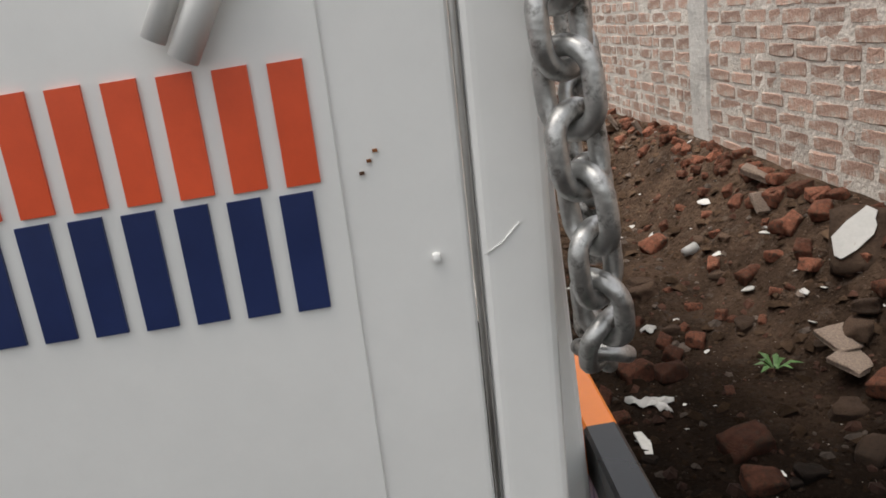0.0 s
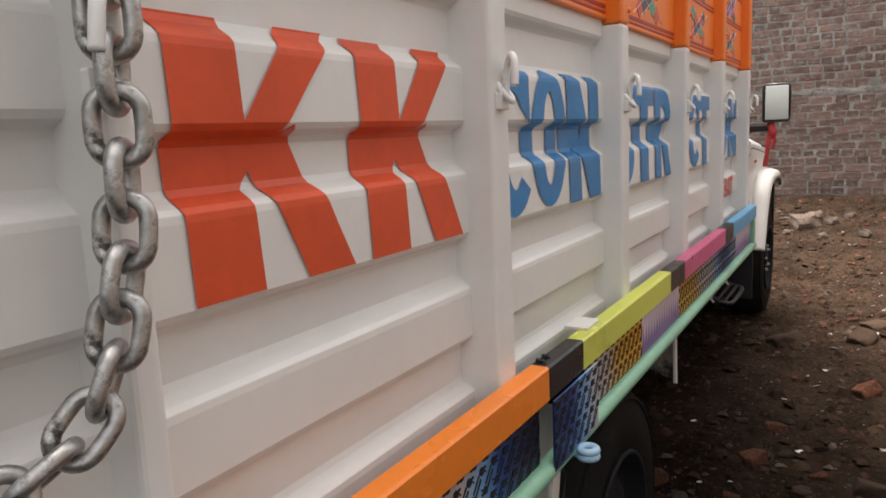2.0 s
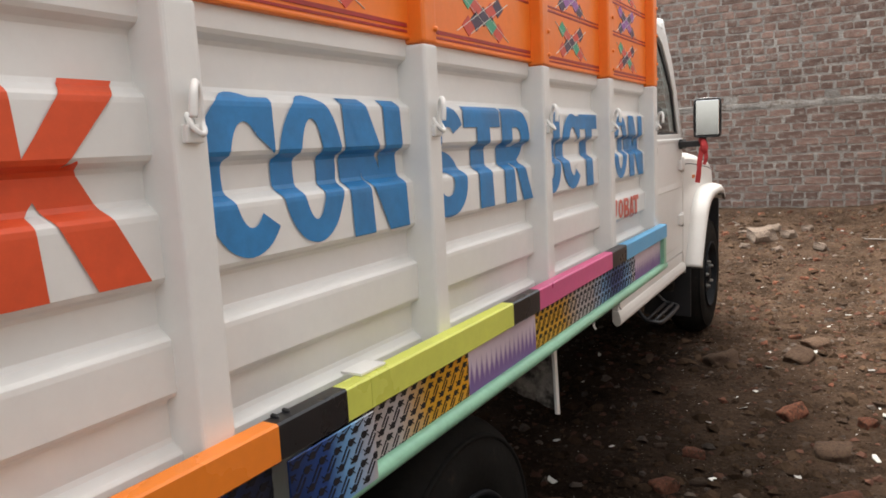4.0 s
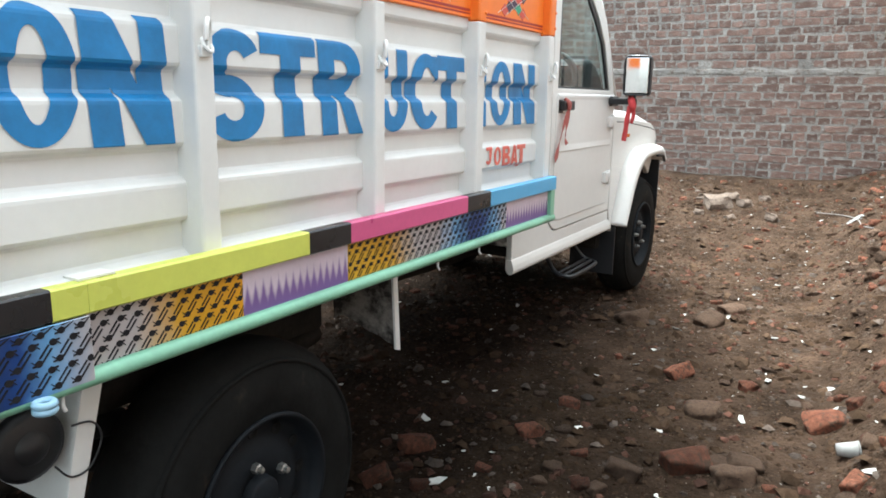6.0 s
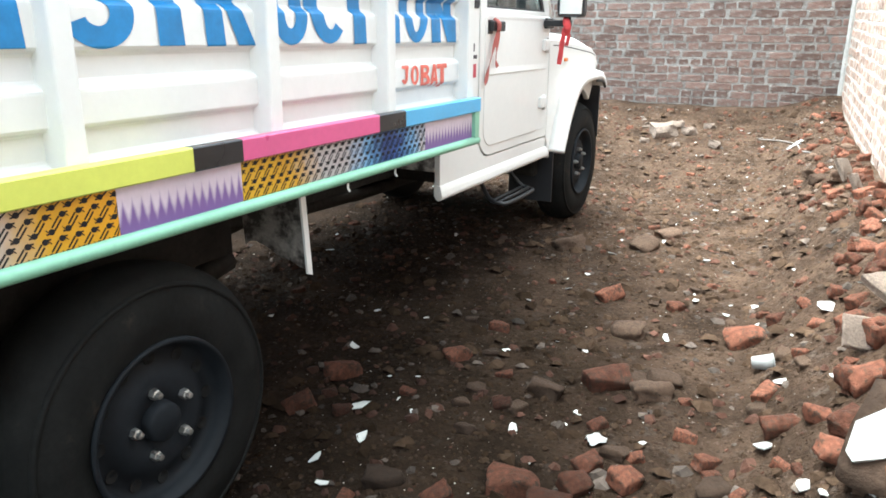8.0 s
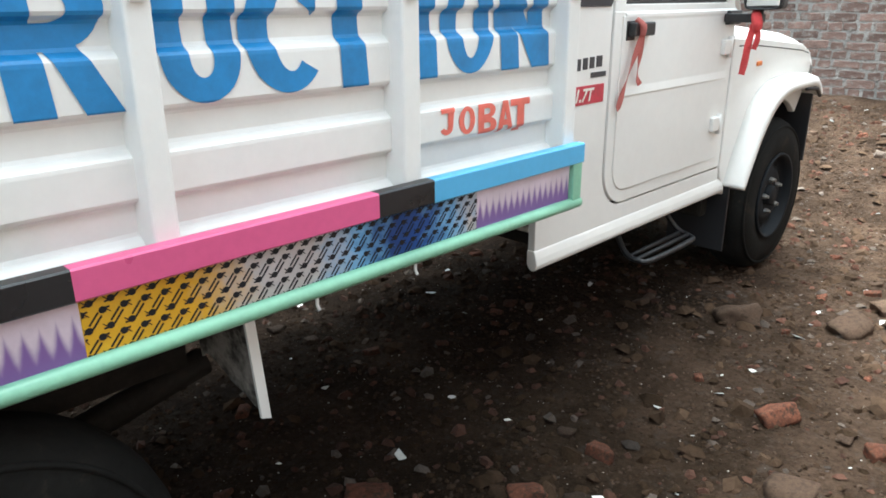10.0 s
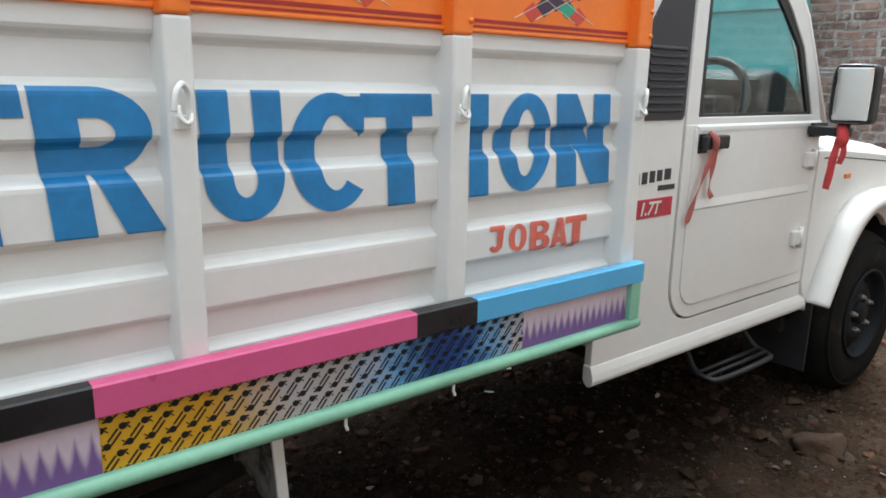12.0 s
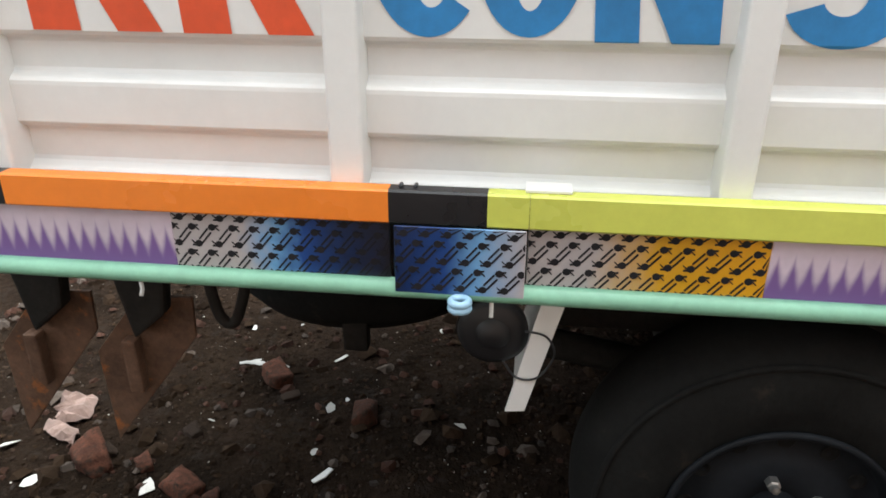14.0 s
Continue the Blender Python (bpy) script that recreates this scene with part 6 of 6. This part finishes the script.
TILE_BITS_NEAR = [(-0.08, 2.43, 0.0626), (0.02, 2.29, 0.0365), (-0.05, 2.14, 0.0354), (0.42, 2.55, 0.04), (0.58, 2.72, 0.0249), (0.82, 2.33, 0.029), (1.14, 2.66, 0.058), (0.47, 3.17, 0.029), (0.56, 3.39, 0.0429), (0.51, 3.45, 0.0313), (0.72, 3.42, 0.0429), (0.77, 3.87, 0.0481), (0.91, 3.75, 0.0278), (1.06, 3.28, 0.0226), (-0.11, 2.67, 0.0226), (-0.01, 2.7, 0.022), (0.09, 2.48, 0.0191), (-0.47, 3.16, 0.0284), (-0.23, 3.17, 0.0209), (0.81, 2.62, 0.029)]
TILE_BITS_EDGE = [(1.24, 2.4, 0.06), (0.229, 1.51, 0.035), (0.421, 1.83, 0.08), (-0.537, 0.68, 0.05), (-0.427, 0.233, 0.04), (-0.406, -0.084, 0.035), (-0.535, -0.234, 0.04), (-1.149, 0.576, 0.04)]
TILE_BITS_REST = [(-0.79, 1.03, 0.03), (-0.84, 0.62, 0.03), (1.27, 3.4, 0.06), (1.16, 3, 0.04), (1.3, 2.83, 0.05), (1.19, 2.25, 0.05), (1.28, 2.33, 0.045)]
for x, y, s in TILE_BITS_NEAR + TILE_BITS_EDGE + TILE_BITS_REST:
    put_stone("tile_shard", random.choice(SHARDS), x, y, s, WHITE, "tile shard", "white tile shards", random.uniform(0, 360), 0.2, 20)
# a lump of concrete that still carries its white wall tile, and flat stones leaning on the pile
bx, by = 1.425, 2.35
bz = ground_z(bx, by) + 0.012
block = thing("tiled_block", (bx, by, bz - 0.012), "broken concrete lump with a white glazed tile on it", "rubble")
bm = lump(411, 0.19, 0.14, 0.24, 0.16, 5)
bm.transform(Matrix.Translation((bx, by, bz)) @ pose(0, 0, 0, -34, 0, -32))
part("concrete_lump", bm, "stone", block, "grey concrete lump", smooth=True)
bm = bmesh.new()
face = bm.faces.new([bm.verts.new((a, 0, c)) for a, c in ((-0.068, -0.085), (-0.045, -0.10), (0.005, -0.065), (0.058, -0.005), (0.068, 0.03), (0.062, 0.055), (0.070, 0.085), (0.035, 0.105), (0.015, 0.085), (-0.03, 0.045), (-0.078, -0.015))])
r = bmesh.ops.extrude_face_region(bm, geom=[face])
bmesh.ops.translate(bm, vec=(0, 0.012, 0), verts=[v for v in r["geom"] if isinstance(v, bmesh.types.BMVert)])
bmesh.ops.recalc_face_normals(bm, faces=bm.faces)
bm.transform(Matrix.Translation((bx, by, bz)) @ pose(0, 0, 0, -34, 0, -32) @ Matrix.Translation((-0.01, -0.078, 0.02)))
part("wall_tile", bm, "shard", block, "white glazed tile with broken edges")
slab_me = mesh_of("stone_slab", lump(451, 1.5, 1.1, 0.28, 0.10, 4), M["pale_concrete"])
for x, y, s, spin, tip in ((1.436, 3.168, 0.13, 60, 25), (1.20, 2.06, 0.11, 20, 18), (1.17, 1.96, 0.10, 35, 12), (1.355, 4.719, 0.10, 80, 62), (1.311, 5.166, 0.12, 75, 58), (1.36, 2.94, 0.09, 20, 50)):
    ob = new("stone_slab", slab_me)
    ob.matrix_world = Matrix.Translation((x, y, ground_z(x, y) + 0.045)) @ pose(0, 0, 0, tip, 8, spin) @ Matrix.Diagonal((s, s, s, 1))
    tagged(ob, "pale flat stone slab leaning on brick rubble", "stone", "leaning slabs")

lump_me = mesh_of("concrete_lump", lump(431, 1.0, 0.8, 0.5, 0.16, 4), M["pale_concrete"])
for x, y, s in ((-0.10, 7.45, 0.26), (0.12, 7.52, 0.15), (0.05, 7.18, 0.10), (-0.22, 7.22, 0.09), (0.38, 7.25, 0.13), (0.26, 7.75, 0.12), (-0.02, 7.7, 0.14)):
    put_stone("concrete_lump", lump_me, x, y, s, "pale broken concrete lump on bare earth", "concrete", "concrete lumps", 40 + 90 * x, 0.2)

# scattered pieces
rnd = random.Random(7)


def free_spot():
    while True:
        x, y = rnd.uniform(-1.6, 1.5), rnd.uniform(0.2, 8.2)
        if x > wall_x(y) - 0.06:
            continue
        if any(abs(y - wy) < 0.42 and (-0.32 < x < -0.03 or -1.7 < x < -1.4) for wy in (1.66, 5.08)):
            continue
        bank = smoothstep(wall_x(y) - 0.7, wall_x(y) - 0.1, x)
        if -0.4 < x < 1.1 and 1.9 < y < 3.6 and rnd.random() < 0.5:
            continue
        if rnd.random() < 0.35 + 0.65 * bank or x > 0:
            return x, y, bank


for k in range(260):
    x, y, bank = free_spot()
    if bank < 0.2 and rnd.random() < 0.35:
        x = wall_x(y) - rnd.uniform(0.03, 0.38)
        bank = 1.0
    s = rnd.uniform(0.035, 0.08) * (1.0 + 0.6 * bank * rnd.random())
    if rnd.random() < 0.62:
        put_stone("brick_chunk", rnd.choice(CHUNKS), x, y, s, RED, "brick", "brick rubble", rnd.uniform(0, 360))
    else:
        put_stone("stone", rnd.choice(STONES), x, y, s, GREYS, "stone", "stones", rnd.uniform(0, 360))
for k in range(85):
    y = 1.6 + 6.2 * rnd.random() ** 1.7
    x = wall_x(y) - 0.03 - 0.24 * rnd.random() ** 1.5
    put_stone("brick_chunk", rnd.choice(CHUNKS), x, y, rnd.uniform(0.05, 0.11), RED, "brick", "brick rubble", rnd.uniform(0, 360), 0.3, 28)
for k in range(190):
    x, y, bank = free_spot()
    put_stone("tile_shard", rnd.choice(SHARDS), x, y, rnd.choice((0.012, 0.016, 0.02, 0.026, 0.034)), WHITE, "tile shard", "white tile shards", rnd.uniform(0, 360), 0.1, 25)


def scatter(name, label, count, sizes, mat, flat=0.6):
    r2 = random.Random(count)
    verts, faces = [], []
    base = [Vector(p) for p in ((1, 0, 0), (0.2, 0.9, -0.1), (-0.9, 0.4, 0.1), (-0.6, -0.8, -0.1), (0.5, -0.8, 0.1), (0.45, 0.15, 0.75), (-0.4, -0.15, 0.9))]
    tri = [(0, 1, 5), (1, 2, 6, 5), (2, 3, 6), (3, 4, 6), (4, 0, 5), (4, 5, 6)]
    for k in range(count):
        y = -0.8 + 9.0 * r2.random() ** 1.15
        x = r2.uniform(-2.2 if y < 1.5 else -1.6, wall_x(y) - 0.03)
        s = r2.choice(sizes) * r2.uniform(0.6, 1.3)
        m = Matrix.Translation((x, y, ground_z(x, y) + s * 0.05)) @ pose(0, 0, 0, r2.uniform(-25, 25), r2.uniform(-25, 25), r2.uniform(0, 360)) @ Matrix.Diagonal((s, s * r2.uniform(0.6, 1), s * flat, 1))
        o = len(verts)
        verts += [m @ v for v in base]
        faces += [tuple(o + i for i in f) for f in tri]
    me = bpy.data.meshes.new(name)
    me.from_pydata(verts, [], faces)
    me.materials.append(M[mat])
    return tagged(new(name, me), label, "gravel", kind="stuff")


scatter("gravel", "brown and red gravel and clods on bare earth", 46000, (0.002, 0.003, 0.004, 0.005, 0.007, 0.009), "gravel")
scatter("brick_crumbs", "small broken red brick pieces on bare earth", 2600, (0.008, 0.011, 0.015, 0.020, 0.026), "chunk_small", 0.7)
scatter("small_stones", "small grey-brown stones on bare earth", 1500, (0.008, 0.012, 0.016, 0.022, 0.03), "stone_small", 0.6)
scatter("earth_clods", "dark brown earth clods on bare ground", 15000, (0.005, 0.007, 0.010, 0.013), "clod", 0.7)
scatter("earth_lumps", "lumps of brown earth on bare ground", 2200, (0.016, 0.022, 0.03, 0.04), "clod", 0.6)
scatter("gravel_fine", "pale plaster crumbs scattered on bare earth", 5000, (0.001, 0.0013, 0.0017, 0.0022, 0.0035), "crumb")

# a small weed in the rubble
weed = thing("weed", (0.99, 2.14, ground_z(0.99, 2.14)), "small green weed growing from bare earth", "plant")
for k in range(9):
    a = 2 * math.pi * k / 9 + 0.3
    r = 0.03 + 0.012 * (k % 3)
    bm = bmesh.new()
    z0 = ground_z(0.99, 2.14)
    mid = Vector((0.99 + r * math.cos(a), 2.14 + r * math.sin(a), z0 + 0.035))
    tip = Vector((0.99 + 1.8 * r * math.cos(a), 2.14 + 1.8 * r * math.sin(a), z0 + 0.03))
    side = Vector((-math.sin(a), math.cos(a), 0)) * 0.011
    vs = [bm.verts.new(p) for p in (Vector((0.99, 2.14, z0)), mid + side, tip, mid - side, mid + Vector((0, 0, 0.004)))]
    for i, j in ((0, 1), (1, 2), (2, 3), (3, 0)):
        bm.faces.new((vs[i], vs[j], vs[4]))
    part("leaf", bm, "leaf", weed)

# a white lamp holder high on the end wall
lamp2 = thing("wall_lamp", (0.99, BACK_Y - 0.05, 2.28), "small round white lamp holder on red brickwork", "lamp")
part("lamp_base", tube([(0.99, BACK_Y - 0.002, 2.28), (0.99, BACK_Y - 0.03, 2.28)], 0.045, 16), "shard", lamp2, smooth=True)
part("bulb", tube([(0.99, BACK_Y - 0.03, 2.28), (0.99, BACK_Y - 0.06, 2.28), (0.99, BACK_Y - 0.09, 2.28), (0.99, BACK_Y - 0.105, 2.28)], [0.02, 0.034, 0.034, 0.012], 16, smooth_steps=3), "shard", lamp2, "white glass bulb", smooth=True)


# ---- rubbish ----
def crumpled(points, width, seed, rise=0.02, cols=5):
    """A crumpled strip of torn sheet along points on the ground."""
    pts = spline([Vector((x, y, 0)) for x, y in points], 6)
    off = Vector((seed * 3.1, seed * 1.7, 0))
    bm = bmesh.new()
    rows = []
    for i, q in enumerate(pts):
        d = (pts[min(i + 1, len(pts) - 1)] - pts[max(i - 1, 0)]).normalized()
        side = Vector((-d.y, d.x, 0))
        k = i / (len(pts) - 1)
        w = width * (0.35 + 0.75 * math.sin(math.pi * min(max(k, 0.06), 0.94))) * (1 + 0.5 * noise.noise(q * 25 + off))
        row = []
        for c in range(cols):
            v = q + side * w * (c / (cols - 1) - 0.5)
            lift = rise * (0.55 + 0.9 * noise.noise(v * 38 + off) + 0.5 * math.sin(math.pi * c / (cols - 1)))
            v.z = ground_z(v.x, v.y) + max(lift, 0.002)
            row.append(bm.verts.new(v))
        rows.append(row)
    for a, c in zip(rows, rows[1:]):
        for k in range(cols - 1):
            bm.faces.new((a[k], a[k + 1], c[k + 1], c[k]))
    r = bmesh.ops.extrude_face_region(bm, geom=bm.faces[:])
    bmesh.ops.translate(bm, vec=(0, 0, -0.0015), verts=[v for v in r["geom"] if isinstance(v, bmesh.types.BMVert)])
    bmesh.ops.recalc_face_normals(bm, faces=bm.faces)
    return bm


def litter(name, points, width, seed, label, category, mat="plastic_white", rise=0.02):
    x, y = points[0]
    at = Vector((x, y, ground_z(x, y)))
    bm = crumpled(points, width, seed, rise)
    return whole(name, bm, mat, (0, 0, 0), label, category)


litter("torn_bag", [(0.437, 2.107), (0.48, 2.075), (0.53, 2.07), (0.594, 2.06)], 0.04, 1, "torn white plastic bag crumpled on the rubble", "plastic bag")
litter("torn_bag", [(0.53, 2.07), (0.545, 2.03), (0.56, 1.99)], 0.03, 2, "torn white plastic bag crumpled on the rubble", "plastic bag")
litter("paper_scrap", [(-0.76, -0.20), (-0.73, -0.15), (-0.68, -0.13), (-0.63, -0.15)], 0.10, 3, "crumpled pale pink paper under the tail", "paper", "paper_pink", 0.03)
litter("paper_scrap", [(-0.62, -0.17), (-0.60, -0.11), (-0.57, -0.05)], 0.06, 4, "crumpled pale pink paper under the tail", "paper", "paper_pink", 0.025)
litter("plastic_scrap", [(0.655, 2.56), (0.68, 2.575), (0.70, 2.56)], 0.06, 8, "white plastic scrap on bare earth", "plastic scrap")
litter("plastic_strip", [(-1.06, 0.24), (-1.085, 0.32), (-1.07, 0.41)], 0.03, 5, "thin white plastic strip on bare earth", "plastic strip", rise=0.008)
litter("plastic_scrap", [(0.94, 7.05), (1.0, 7.1), (1.05, 7.04)], 0.06, 6, "white plastic scrap on bare earth", "plastic scrap")
# a dusty cable trailing over the ground by the end wall
cable = [(0.70, 7.45), (0.86, 7.35), (1.0, 7.1), (1.05, 6.85), (1.12, 6.6)]
whole("cable", tube([Vector((x, y, ground_z(x, y) + 0.008)) for x, y in cable], 0.005, 6, smooth_steps=8), "cable", (0, 0, 0), "thin grey cable trailing over bare earth", "cable", smooth=True)
# upturned cup in the rubble
cx, cy = 1.087, 3.175
cz = ground_z(cx, cy)
cup = thing("paper_cup", (cx, cy, cz), "crushed white paper cup lying in rubble", "cup")
part("cup_wall", tube([(cx - 0.03, cy, cz + 0.026), (cx, cy + 0.006, cz + 0.03), (cx + 0.035, cy + 0.01, cz + 0.036)], [0.020, 0.025, 0.030], 14), "plastic_white", cup, smooth=True)
part("cup_rim", tube([(cx + 0.035, cy + 0.01, cz + 0.036), (cx + 0.039, cy + 0.011, cz + 0.0368)], 0.0322, 14), "plastic_white", cup, smooth=True)
